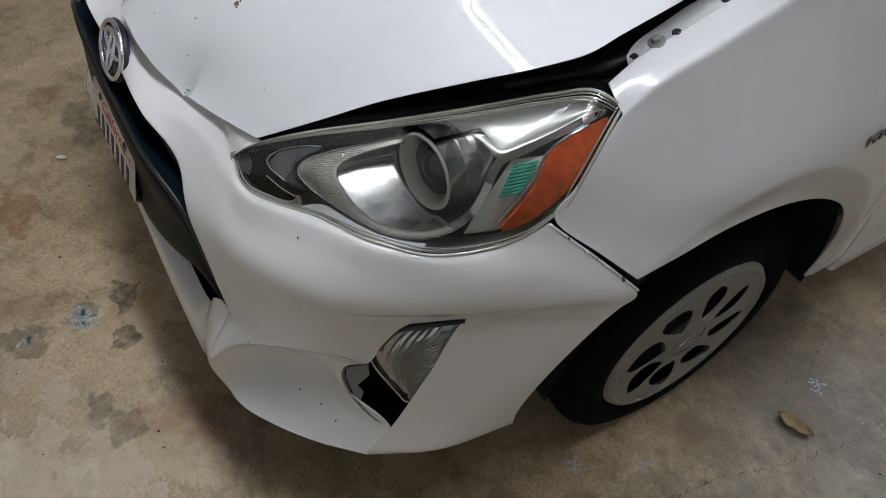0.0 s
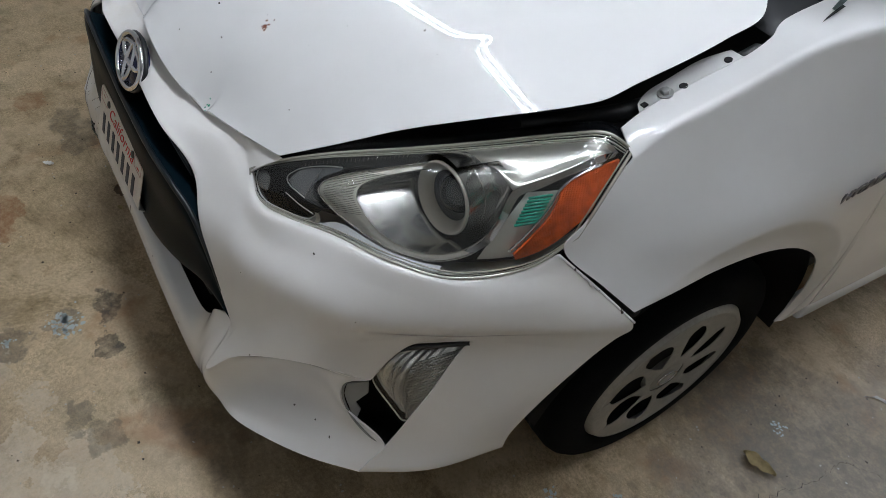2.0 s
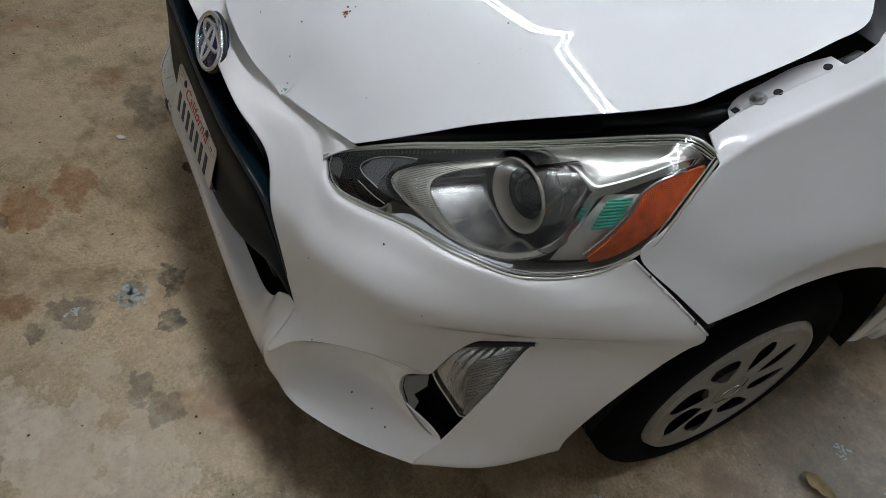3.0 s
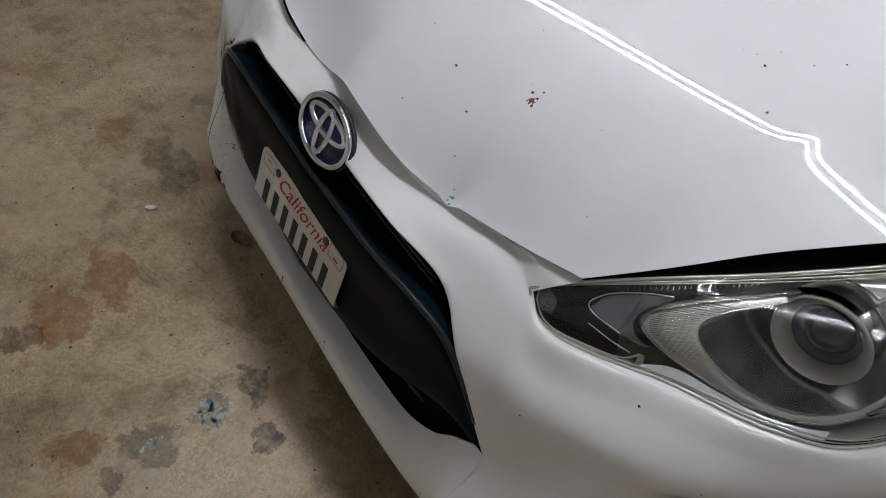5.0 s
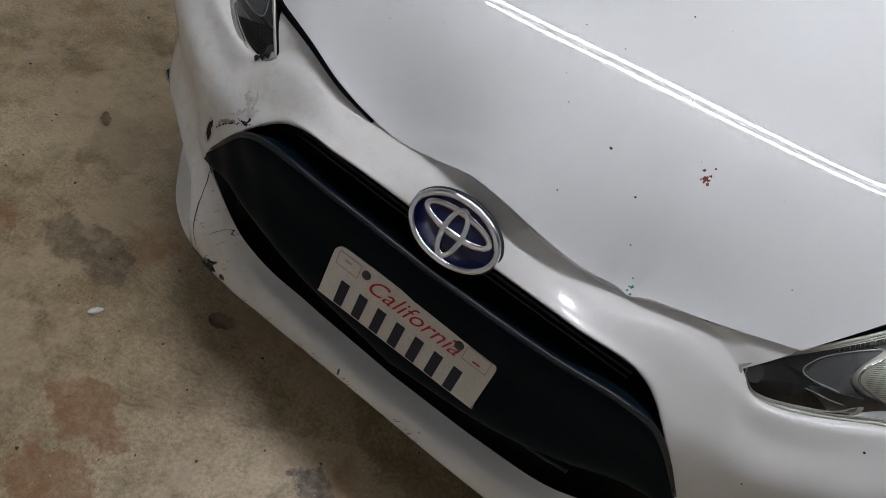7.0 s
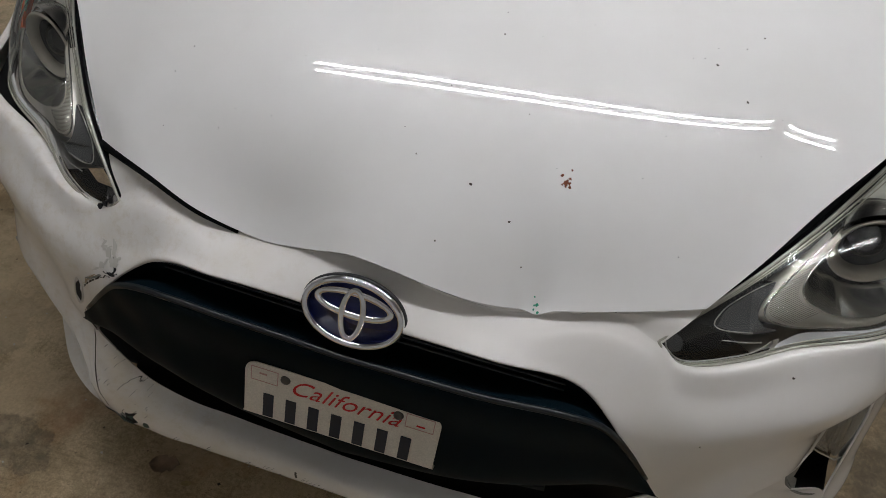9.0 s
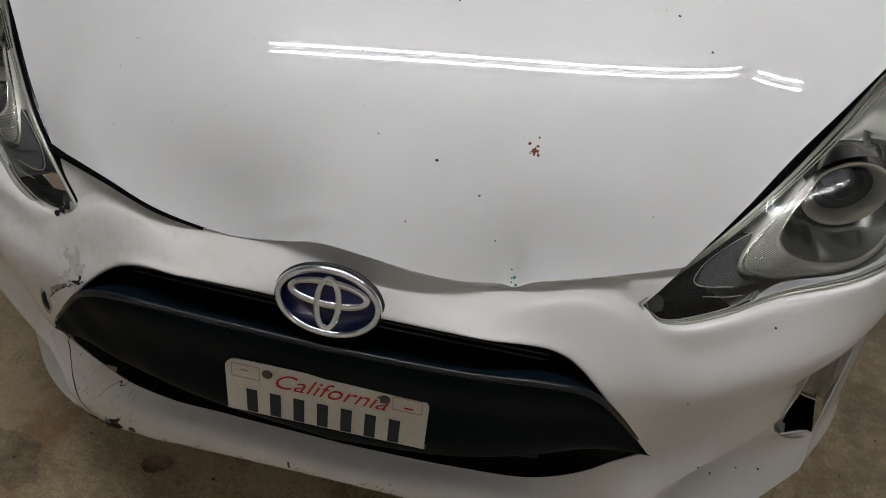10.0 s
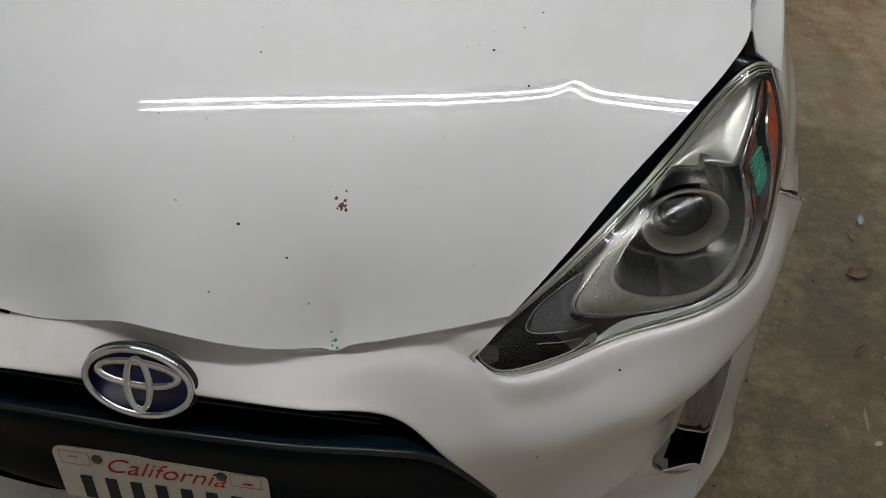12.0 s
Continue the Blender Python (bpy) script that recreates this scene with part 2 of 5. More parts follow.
# broad dark east spots put the car's shade, with dirt, into the colour
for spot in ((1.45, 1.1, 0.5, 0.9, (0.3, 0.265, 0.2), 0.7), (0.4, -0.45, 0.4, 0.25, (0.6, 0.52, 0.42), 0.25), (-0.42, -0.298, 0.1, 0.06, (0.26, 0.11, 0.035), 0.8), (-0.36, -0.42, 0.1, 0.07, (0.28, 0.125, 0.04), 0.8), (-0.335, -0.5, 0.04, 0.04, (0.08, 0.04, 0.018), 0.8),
             (-0.033, -0.47, 0.05, 0.05, (0.22, 0.1, 0.035), 0.8), (0.117, -0.56, 0.06, 0.05, (0.34, 0.14, 0.04), 0.8), (-0.913, -0.139, 0.06, 0.05, (0.27, 0.12, 0.04), 0.6),
             (-0.745, -0.053, 0.12, 0.07, (0.09, 0.08, 0.06), 0.65), (0.012, -0.217, 0.05, 0.045, (0.14, 0.13, 0.115), 0.7), (-0.006, -0.12, 0.06, 0.03, (0.04, 0.037, 0.03), 0.85),
             (0.02, -0.345, 0.06, 0.055, (0.13, 0.115, 0.1), 0.75), (0.06, -0.43, 0.03, 0.02, (0.08, 0.07, 0.055), 0.7), (0.46, -0.26, 0.14, 0.09, (0.72, 0.66, 0.55), 0.6, 0.06), (0.27, -0.47, 0.1, 0.06, (0.72, 0.66, 0.55), 0.6, 0.06), (0.2, -0.31, 0.05, 0.035, (0.7, 0.64, 0.54), 0.55, 0.06), (0.1, -0.37, 0.05, 0.04, (0.66, 0.6, 0.5), 0.5, 0.08),
             (0.37, -0.4, 0.13, 0.1, (0.75, 0.69, 0.58), 0.65, 0.06), (0.28, -0.24, 0.05, 0.03, (0.16, 0.145, 0.115), 0.7), (-0.95, 0.2, 0.12, 0.1, (0.12, 0.1, 0.07), 0.55),
             # broad dark spots paint shade under the bumper; big pale west ones paint light
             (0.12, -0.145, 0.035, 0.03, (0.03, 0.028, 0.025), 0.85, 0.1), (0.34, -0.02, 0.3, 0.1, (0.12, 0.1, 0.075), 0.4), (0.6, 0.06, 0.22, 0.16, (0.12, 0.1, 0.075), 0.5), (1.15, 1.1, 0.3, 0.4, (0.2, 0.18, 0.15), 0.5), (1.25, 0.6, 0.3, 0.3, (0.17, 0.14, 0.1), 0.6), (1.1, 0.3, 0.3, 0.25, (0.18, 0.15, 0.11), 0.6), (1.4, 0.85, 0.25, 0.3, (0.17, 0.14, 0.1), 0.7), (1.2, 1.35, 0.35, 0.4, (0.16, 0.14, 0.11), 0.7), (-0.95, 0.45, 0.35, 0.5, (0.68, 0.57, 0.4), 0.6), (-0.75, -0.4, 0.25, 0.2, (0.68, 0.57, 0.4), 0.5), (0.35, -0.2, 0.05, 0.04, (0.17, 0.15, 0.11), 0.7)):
    base = stain_or_shade(base, *spot)
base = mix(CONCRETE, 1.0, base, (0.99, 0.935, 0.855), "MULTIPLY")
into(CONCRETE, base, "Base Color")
bump(CONCRETE, noise_tex(CONCRETE, 110.0, 9, 0.78, co), 0.16, 0.002)
into(CONCRETE, ramp(CONCRETE, noise_tex(CONCRETE, 5.0, 5, 0.6, co), [(0.3, (0.3, 0.3, 0.3)), (0.7, (0.5, 0.5, 0.5))]), "Roughness")


# ---- building helpers ----
def part(name, bm, mat, parent=None, label="", thick=0.0, smooth=True):
    bmesh.ops.recalc_face_normals(bm, faces=bm.faces[:])
    if thick:
        for e in bm.edges:
            e.smooth = not e.is_boundary
    me = bpy.data.meshes.new(name)
    bm.to_mesh(me)
    bm.free()
    me.materials.append(mat)
    if smooth:
        for p in me.polygons:
            p.use_smooth = True
    ob = new(name, me)
    ob.parent = parent
    if thick:
        s = ob.modifiers.new("thickness", "SOLIDIFY")
        s.thickness, s.offset = thick, -1
    return tagged(ob, label)


def facing(ob, way):
    """Turns a clear pane so that its outer side looks the given way."""
    if sum((p.normal * p.area for p in ob.data.polygons), Vector()).dot(Vector(way)) < 0:
        ob.data.flip_normals()
    return ob


def thing(name, label, category, group="", kind="", at=(0, 0, 0)):
    ob = new(name)
    ob.location = at
    return tagged(ob, label, category, group, kind)


def hermite(pts, ts, params):
    """Smooth curve through pts (n x k array) with knots ts, sampled at params."""
    pts, ts, params = np.asarray(pts, float), np.asarray(ts, float), np.asarray(params, float)
    d = np.diff(pts, axis=0) / np.diff(ts)[:, None]
    m = np.empty_like(pts)
    m[0], m[-1] = d[0], d[-1]
    h = np.diff(ts)
    if len(pts) > 2:
        m[1:-1] = (d[:-1] * h[1:, None] + d[1:] * h[:-1, None]) / (h[1:] + h[:-1])[:, None]
    k = np.clip(np.searchsorted(ts, params, side="right") - 1, 0, len(ts) - 2)
    s = ((params - ts[k]) / h[k])[:, None]
    hh = h[k][:, None]
    return ((2 * s**3 - 3 * s**2 + 1) * pts[k] + (s**3 - 2 * s**2 + s) * hh * m[k]
            + (3 * s**2 - 2 * s**3) * pts[k + 1] + (s**3 - s**2) * hh * m[k + 1])


def knots(pts):
    steps = np.maximum(np.linalg.norm(np.diff(np.asarray(pts, float), axis=0), axis=1), 1e-4) ** 0.7
    return np.concatenate([[0], np.cumsum(steps)])


def curve(pts, n):
    t = knots(pts)
    return hermite(pts, t, np.linspace(0, t[-1], n))


def surface(rails, nu, nv):
    """Grid of points of the smooth skin over rails with as many points each."""
    cage = np.asarray(rails, float)
    tu = np.mean([knots(r) for r in cage], axis=0)
    tv = np.mean([knots(cage[:, j]) for j in range(cage.shape[1])], axis=0)
    pu, pv = np.linspace(0, tu[-1], nu), np.linspace(0, tv[-1], nv)
    along = np.stack([hermite(r, tu, pu) for r in cage])
    return np.stack([hermite(along[:, i], tv, pv) for i in range(nu)], axis=1)


def grid_mesh(grid, bm=None):
    bm = bm or bmesh.new()
    nv, nu = grid.shape[:2]
    vs = [[bm.verts.new(grid[j, i]) for i in range(nu)] for j in range(nv)]
    for j in range(nv - 1):
        for i in range(nu - 1):
            bm.faces.new((vs[j][i], vs[j][i + 1], vs[j + 1][i + 1], vs[j + 1][i]))
    bmesh.ops.remove_doubles(bm, verts=bm.verts[:], dist=1e-5)
    return bm


def skin(rails, nu, nv, bm=None):
    return grid_mesh(surface(rails, nu, nv), bm)


def mirrored(rails, change=None):
    out = [[(-x, y, z) for x, y, z in r] for r in rails]
    return [[change(*p) for p in r] for r in out] if change else out


def box(size, at=(0, 0, 0), bevel=0.0, bm=None, turn=None):
    bm = bm or bmesh.new()
    m = Matrix.Translation(at) @ (turn or Matrix()) @ Matrix.Diagonal((*size, 1))
    made = bmesh.ops.create_cube(bm, size=1, matrix=m)["verts"]
    if bevel:
        edges = list({e for v in made for e in v.link_edges})
        bmesh.ops.bevel(bm, geom=edges, offset=bevel, segments=2, affect="EDGES", profile=0.5)
    return bm


def tube(path, radius, sides=8, bm=None, closed=False, flat=1.0, up=(0, 0, 1)):
    """A round or flattened rod along path; radius may be a list."""
    bm = bm or bmesh.new()
    path = [Vector(p) for p in path]
    n = len(path)
    rings = []
    for i, p in enumerate(path):
        a, b = (path[i - 1], path[(i + 1) % n]) if closed else (path[max(i - 1, 0)], path[min(i + 1, n - 1)])
        d = (b - a).normalized()
        s = d.cross(Vector(up)).normalized()
        w = s.cross(d)
        r = radius[i] if hasattr(radius, "__len__") else radius
        rings.append([bm.verts.new(p + r * (math.cos(q) * s + flat * math.sin(q) * w)) for q in (2 * math.pi * k / sides for k in range(sides))])
    for i in range(n if closed else n - 1):
        for k in range(sides):
            bm.faces.new((rings[i][k], rings[i][(k + 1) % sides], rings[(i + 1) % n][(k + 1) % sides], rings[(i + 1) % n][k]))
    if not closed:
        bm.faces.new(rings[0]), bm.faces.new(rings[-1])
    return bm


def lathe(profile, sides, m=Matrix(), bm=None):
    """Turned shape: profile of (radius, height) round the local z axis, placed by m."""
    bm = bm or bmesh.new()
    rings = [[bm.verts.new(m @ Vector((r * math.cos(q), r * math.sin(q), h))) for q in (2 * math.pi * k / sides for k in range(sides))] for r, h in profile]
    for a, b in zip(rings, rings[1:]):
        for k in range(sides):
            bm.faces.new((a[k], a[(k + 1) % sides], b[(k + 1) % sides], b[k]))
    bmesh.ops.remove_doubles(bm, verts=bm.verts[:], dist=1e-6)
    return bm


def sheet(outline, depth, m=Matrix(), bm=None):
    """A flat plate of the outline (x, y) with thickness along local z, placed by m."""
    bm = bm or bmesh.new()
    top = [bm.verts.new(m @ Vector((x, y, 0))) for x, y in outline]
    low = [bm.verts.new(m @ Vector((x, y, -depth))) for x, y in outline]
    bm.faces.new(top), bm.faces.new(low[::-1])
    n = len(top)
    for k in range(n):
        bm.faces.new((top[k], low[k], low[(k + 1) % n], top[(k + 1) % n]))
    return bm


def frame_axes(origin, normal, up=(0, 0, 1)):
    """A pose whose z is the normal and whose y is as near up as can be."""
    z = Vector(normal).normalized()
    x = Vector(up).cross(z).normalized()
    y = z.cross(x)
    m = Matrix((x, y, z)).transposed().to_4x4()
    m.translation = origin
    return m


# ---- the garage ----
bm = bmesh.new()
bmesh.ops.create_grid(bm, x_segments=40, y_segments=40, size=1, matrix=Matrix.Translation((0.475, 2.2, 0)) @ Matrix.Diagonal((2.925, 3.9, 1, 1)))
floor = tagged(part("floor", bm, CONCRETE), "stained grey-brown concrete garage floor", "floor", kind="structure")
# unseen walls; the south one stands close and white to light the bumper
for name, size, at in (("wall_west", (0.15, 8.8, CEILING), (-2.525, 1.85, CEILING / 2)), ("wall_east", (0.15, 8.8, CEILING), (3.475, 1.85, CEILING / 2)),
                       ("bounce_wall_south", (5.85, 0.15, CEILING), (0.475, -1.775, CEILING / 2)), ("wall_north", (5.85, 0.15, CEILING), (0.475, 6.175, CEILING / 2))):
    # the unseen north wall is greyer, for less bounce
    bare = name == "wall_north"
    tagged(part(name, box(size, at), GREY_WALL if bare else WALL, smooth=False), "unseen grey wall closing the garage" if bare else "unseen white wall closing the garage, pale to bounce light", "wall", kind="structure")
tagged(part("ceiling", box((6.15, 8.8, 0.15), (0.475, 1.85, CEILING + 0.075)), CEILING_PAINT, smooth=False), "plain greyish garage ceiling", "ceiling", kind="structure")
for x, y, lx, ly, turn, mat, words in ((-1.93, -0.42, 0.36, 0.5, -8, SLAB, "low worn concrete kerb slab"), (-1.86, 0.14, 0.4, 0.42, -12, SLAB, "low worn concrete kerb slab"),
                                       (-2.0, 0.7, 0.44, 0.6, -3, SLAB_DARK, "dark grey-green slab with a sharp edge")):
    tagged(part("kerb", box((lx, ly, 0.05), (x, y, 0.024), 0.004 if mat is SLAB_DARK else 0.012, turn=Matrix.Rotation(radians(turn), 4, "Z")), mat), words, "kerb", kind="structure")


def ceiling_light(at, length, turn=0):
    light = thing("ceiling_light", "twin-tube fluorescent ceiling light, switched on", "ceiling light", "ceiling lights")
    light.matrix_basis = Matrix.Translation(at) @ Matrix.Rotation(radians(turn), 4, "Z")
    part("housing", box((length + 0.06, 0.13, 0.04), (0, 0, 0.075), 0.006), ENAMEL, light, smooth=False)
    for dy in (-0.029, 0.029):
        part("tube", tube([(-length / 2, dy, 0.0), (length / 2, dy, 0.0)], 0.0085, 10), TUBE, light, "glowing white tube")
    for dx in (-1, 1):
        part("end_cap", box((0.03, 0.12, 0.04), (dx * (length / 2 + 0.012), 0, 0.012), 0.004), ENAMEL, light, smooth=False)
    return light


ceiling_light((0.165, 0.344, 2.35), 2.26, 6.9)
ceiling_light((0.3, 2.95, 2.35), 2.26, 6.9)
# this one is never in view, added over the back of the garage
ceiling_light((0.65, 5.2, 2.35), 2.26, 6.9)

# ---- the car ----
car = thing("car", "white compact hatchback with a damaged front bumper on the garage floor", "car")

# hood: a crowned panel with a crease running back from each front corner and a buckled front lip
LIP = [(-0.444, 0.153, 0.712), (-0.345, 0.115, 0.712), (-0.26, 0.094, 0.692), (-0.197, 0.093, 0.675), (-0.15, 0.09, 0.672), (-0.082, 0.084, 0.689), (-0.02, 0.073, 0.714),
       (0.04, 0.067, 0.715), (0.109, 0.07, 0.701), (0.16, 0.08, 0.688), (0.204, 0.094, 0.68), (0.26, 0.103, 0.69), (0.35, 0.125, 0.704), (0.444, 0.153, 0.72)]
HOOD_SIDE = [(0.153, 0.444), (0.219, 0.5), (0.3, 0.561), (0.38, 0.625), (0.47, 0.69), (0.505, 0.709), (0.56, 0.715), (0.711, 0.717), (0.79, 0.705), (0.832, 0.67)]


def crown(x, y):
    v = y - 0.35
    z = 0.9 + 0.4508 * v - 0.7068 * v**2 + 1.007 * v**4 + x * x * (-0.198 + 0.59 * v - 1.025 * v * v) + x**4 * (0.065 + 0.762 * v)
    s = np.abs(x) - (0.47 + 0.366 * v)
    o = (np.sqrt(s * s + 0.00025) + s) / 2
    z = z + 0.0055 * np.exp(-((s / 0.034) ** 2)) * np.clip((-0.03 - v) / 0.1, 0, 1) * np.clip((y - 0.13) / 0.05, 0, 1)
    z = z - 0.0022 / (1 + np.exp(-s / 0.0065)) * np.clip((v + 0.2) / 0.1, 0, 1) * np.clip((0.42 - v) / 0.2, 0, 1)
    return z + (0.039 - 0.762 * v) * o + (0.25 - 1.73 * v) * o * o


def hood_grid(nu, nv, drop=0.0):
    a = np.linspace(-1, 1, nu)
    lip = hermite([(p[1], p[2]) for p in LIP], [p[0] for p in LIP], 0.444 * a)
    side = np.array(HOOD_SIDE)
    rows = []
    for t in np.linspace(0, 1, nv) ** 1.5:
        ye = 0.153 + t * (0.83 - 0.153)
        x = a * hermite(side[:, 1:], side[:, 0], [ye])[0, 0]
        y = ye + (lip[:, 0] - 0.153) * (1 - t) ** 2
        z = crown(x, y) + (lip[:, 1] - crown(0.444 * a, lip[:, 0])) * np.exp(-(((ye - 0.153) / 0.055) ** 2))
        z = z - 0.011 * np.exp(-((x - 0.236) ** 2 / 0.014**2 + (y - 0.108) ** 2 / 0.02**2)) + 0.004 * np.exp(-((x - 0.205) ** 2 / 0.02**2 + (y - 0.115) ** 2 / 0.02**2)) - 0.005 * np.exp(-((x - 0.16) ** 2 + (y - 0.165) ** 2) / 0.036**2)
        z = z + 0.004 * np.exp(-((x + 0.07) ** 2 / 0.07**2 + (y - 0.1) ** 2 / 0.012**2))
        rows.append(np.stack([x, y, z - drop], axis=1))
    return np.array(rows)


def hem(bm, down, inward):
    """Turns the free edges of a panel under."""
    edges = [e for e in bm.edges if e.is_boundary]
    for e in edges:
        e.smooth = False
    mid = sum((v.co for v in bm.verts), Vector()) / len(bm.verts)
    for d, i in ((0.25, 0.05), (1, 1)):
        made = bmesh.ops.extrude_edge_only(bm, edges=edges)["geom"]
        for v in (g for g in made if isinstance(g, bmesh.types.BMVert)):
            w = (mid - v.co).normalized()
            v.co += Vector((w.x * inward * i, w.y * inward * i, -down * d))
        edges = [g for g in made if isinstance(g, bmesh.types.BMEdge)]
    return bm


HOOD = hood_grid(240, 110)
hood = part("hood", hem(grid_mesh(HOOD), 0.006, 0.012), PAINT, car, "white hood with a buckled front edge, specks and a rust chip")
hood_tree = BVHTree.FromPolygons([tuple(p) for r in HOOD for p in r], [(j * 240 + i, j * 240 + i + 1, j * 240 + i + 241, j * 240 + i + 240) for j in range(109) for i in range(239)])


def on_hood(x, y):
    """A pose on the hood above (x, y), its z along the surface normal."""
    place, normal, _, _ = hood_tree.ray_cast(Vector((x, y, 2)), Vector((0, 0, -1)))
    normal = normal if normal.z > 0 else -normal
    return frame_axes(place, normal, (0, 1, 0))


def blot(r, seed, m, bm=None, rise=0.0006, n=11, rough=0.45):
    """A small uneven flake lying on a surface."""
    rnd = random.Random(seed)
    out = []
    for k in range(n):
        q = 2 * math.pi * k / n
        s = r * (1 + rough * (rnd.random() - 0.5) * 2)
        out.append((s * math.cos(q), s * math.sin(q)))
    return sheet(out, rise, m @ Matrix.Translation((0, 0, rise)), bm)


strip = [(x, y + 0.002, z - 0.007) for x, y, z in curve([LIP[0], LIP[1], LIP[2], LIP[3]], 30)]
part("hood_edge_strip", tube(strip, [0.0085 - 0.006 * k / 29 for k in range(30)], 8), RUBBER, hood, "black tapering strip below the hood edge")
rnd = random.Random(4)
SPECKS = [(0.107, 0.178, 3.2), (0.169, 0.159, 2.6), (0.382, 0.431, 2.8), (0.432, 0.392, 3.0), (0.088, 0.377, 2.2), (0.084, 0.111, 1.6), (0.669, 0.56, 2.5), (0.66, 0.6, 2.2), (0.64, 0.52, 2.0), (0.20, 0.128, 2.0), (0.44, 0.5, 2.0), (0.58, 0.47, 2.0)]
SPECKS += [(rnd.uniform(-0.4, 0.5), rnd.uniform(0.14, 0.72), rnd.uniform(0.7, 1.6)) for _ in range(46)]
bm = bmesh.new()
for k, (x, y, r) in enumerate(SPECKS):
    if abs(x) < 0.36 + 0.5 * (y - 0.1):
        blot(r * 0.0006, k, on_hood(x, y), bm, 0.0004)
tagged(part("specks", bm, GRIME, hood, "dark specks of dirt", smooth=False), kind="stuff")
bm = bmesh.new()
for k in range(15):
    blot(0.0006 + 0.0016 * rnd.random(), 100 + k, on_hood(0.225 + rnd.gauss(0, 0.0035), 0.217 + rnd.gauss(0, 0.0035)), bm, 0.0005)
blot(0.0015, 140, on_hood(0.229, 0.231), bm, 0.0005), blot(0.0026, 141, on_hood(0.226, 0.215), bm, 0.0006)
part("rust_chip", bm, RUST, hood, "rust-brown stone chip", smooth=False)
bm = bmesh.new()
for k, (x, y) in enumerate(((0.231, 0.104), (0.234, 0.11), (0.228, 0.115), (0.237, 0.102), (0.23, 0.108))):
    blot(0.0014 + 0.0008 * (k % 2), 160 + k, on_hood(x, y), bm, 0.0005)
part("green_chip", bm, GREEN, hood, "green paint transfer on the dent", smooth=False)

# front bumper: rails from the middle round to the wheel arch
BUMPER_TOP = [(0, 0.09, 0.7), (0.2, 0.101, 0.669), (0.33, 0.134, 0.693), (0.402, 0.123, 0.668), (0.44, 0.117, 0.643), (0.475, 0.123, 0.645), (0.525, 0.147, 0.656), (0.583, 0.183, 0.667), (0.69, 0.223, 0.693), (0.755, 0.29, 0.696), (0.788, 0.375, 0.711), (0.8, 0.424, 0.736)]
BUMPER_A = [(0, 0.06, 0.679), (0.2, 0.064, 0.6535), (0.33, 0.098, 0.669), (0.405, 0.097, 0.645), (0.455, 0.094, 0.622), (0.495, 0.1, 0.622), (0.537, 0.114, 0.632), (0.589, 0.14, 0.645), (0.705, 0.198, 0.668), (0.782, 0.28, 0.667), (0.826, 0.39, 0.675), (0.846, 0.482, 0.684)]
BUMPER_B = [(0, 0.042, 0.655), (0.2, 0.044, 0.6465), (0.33, 0.067, 0.632), (0.41, 0.066, 0.592), (0.47, 0.073, 0.56), (0.505, 0.083, 0.562), (0.548, 0.1, 0.575), (0.6, 0.126, 0.588), (0.705, 0.187, 0.605), (0.775, 0.272, 0.612), (0.835, 0.39, 0.627), (0.893, 0.535, 0.634)]
BUMPER_C = [(0, 0.034, 0.638), (0.2, 0.032, 0.642), (0.323, 0.052, 0.617), (0.395, 0.037, 0.557), (0.486, 0.045, 0.428), (0.51, 0.053, 0.435), (0.55, 0.073, 0.47), (0.6, 0.098, 0.515), (0.665, 0.148, 0.54), (0.715, 0.225, 0.55), (0.812, 0.35, 0.603), (0.888, 0.518, 0.6)]
BUMPER_D = [(0, 0.036, 0.632), (0.2, 0.034, 0.636), (0.32, 0.054, 0.611), (0.39, 0.039, 0.553), (0.484, 0.046, 0.42), (0.487, -0.008, 0.317), (0.524, 0.028, 0.37), (0.58, 0.062, 0.425), (0.655, 0.118, 0.466), (0.698, 0.178, 0.448), (0.711, 0.197, 0.447), (0.713, 0.21, 0.47), (0.712, 0.224, 0.502), (0.724, 0.245, 0.53), (0.755, 0.281, 0.556), (0.787, 0.316, 0.579), (0.882, 0.5, 0.57)]
BUMPER_ROLL = [(x - (0.005 if k > 2 else 0), y + (0.007 if k > 2 else 0.02), z - (0.006 if k > 2 else -0.004)) for k, (x, y, z) in enumerate(BUMPER_TOP)]


def widened(rail):
    """Adds points over the fog opening, where the lower edge turns up round the lamp."""
    t = knots(rail)
    return rail[:10] + [tuple(p) for p in hermite(rail, t, [t[9] + (t[10] - t[9]) * f for f in (0.12, 0.24, 0.38, 0.54, 0.76)])] + rail[10:]


def blend(a, b, s, lift=0.0):
    return [tuple(p + (q - p) * s for p, q in zip(u, w)) if k < 4 else (u[0] + (w[0] - u[0]) * s + lift * 0.4, u[1] + (w[1] - u[1]) * s - lift * 0.6, u[2] + (w[2] - u[2]) * s + lift) for k, (u, w) in enumerate(zip(a, b))]


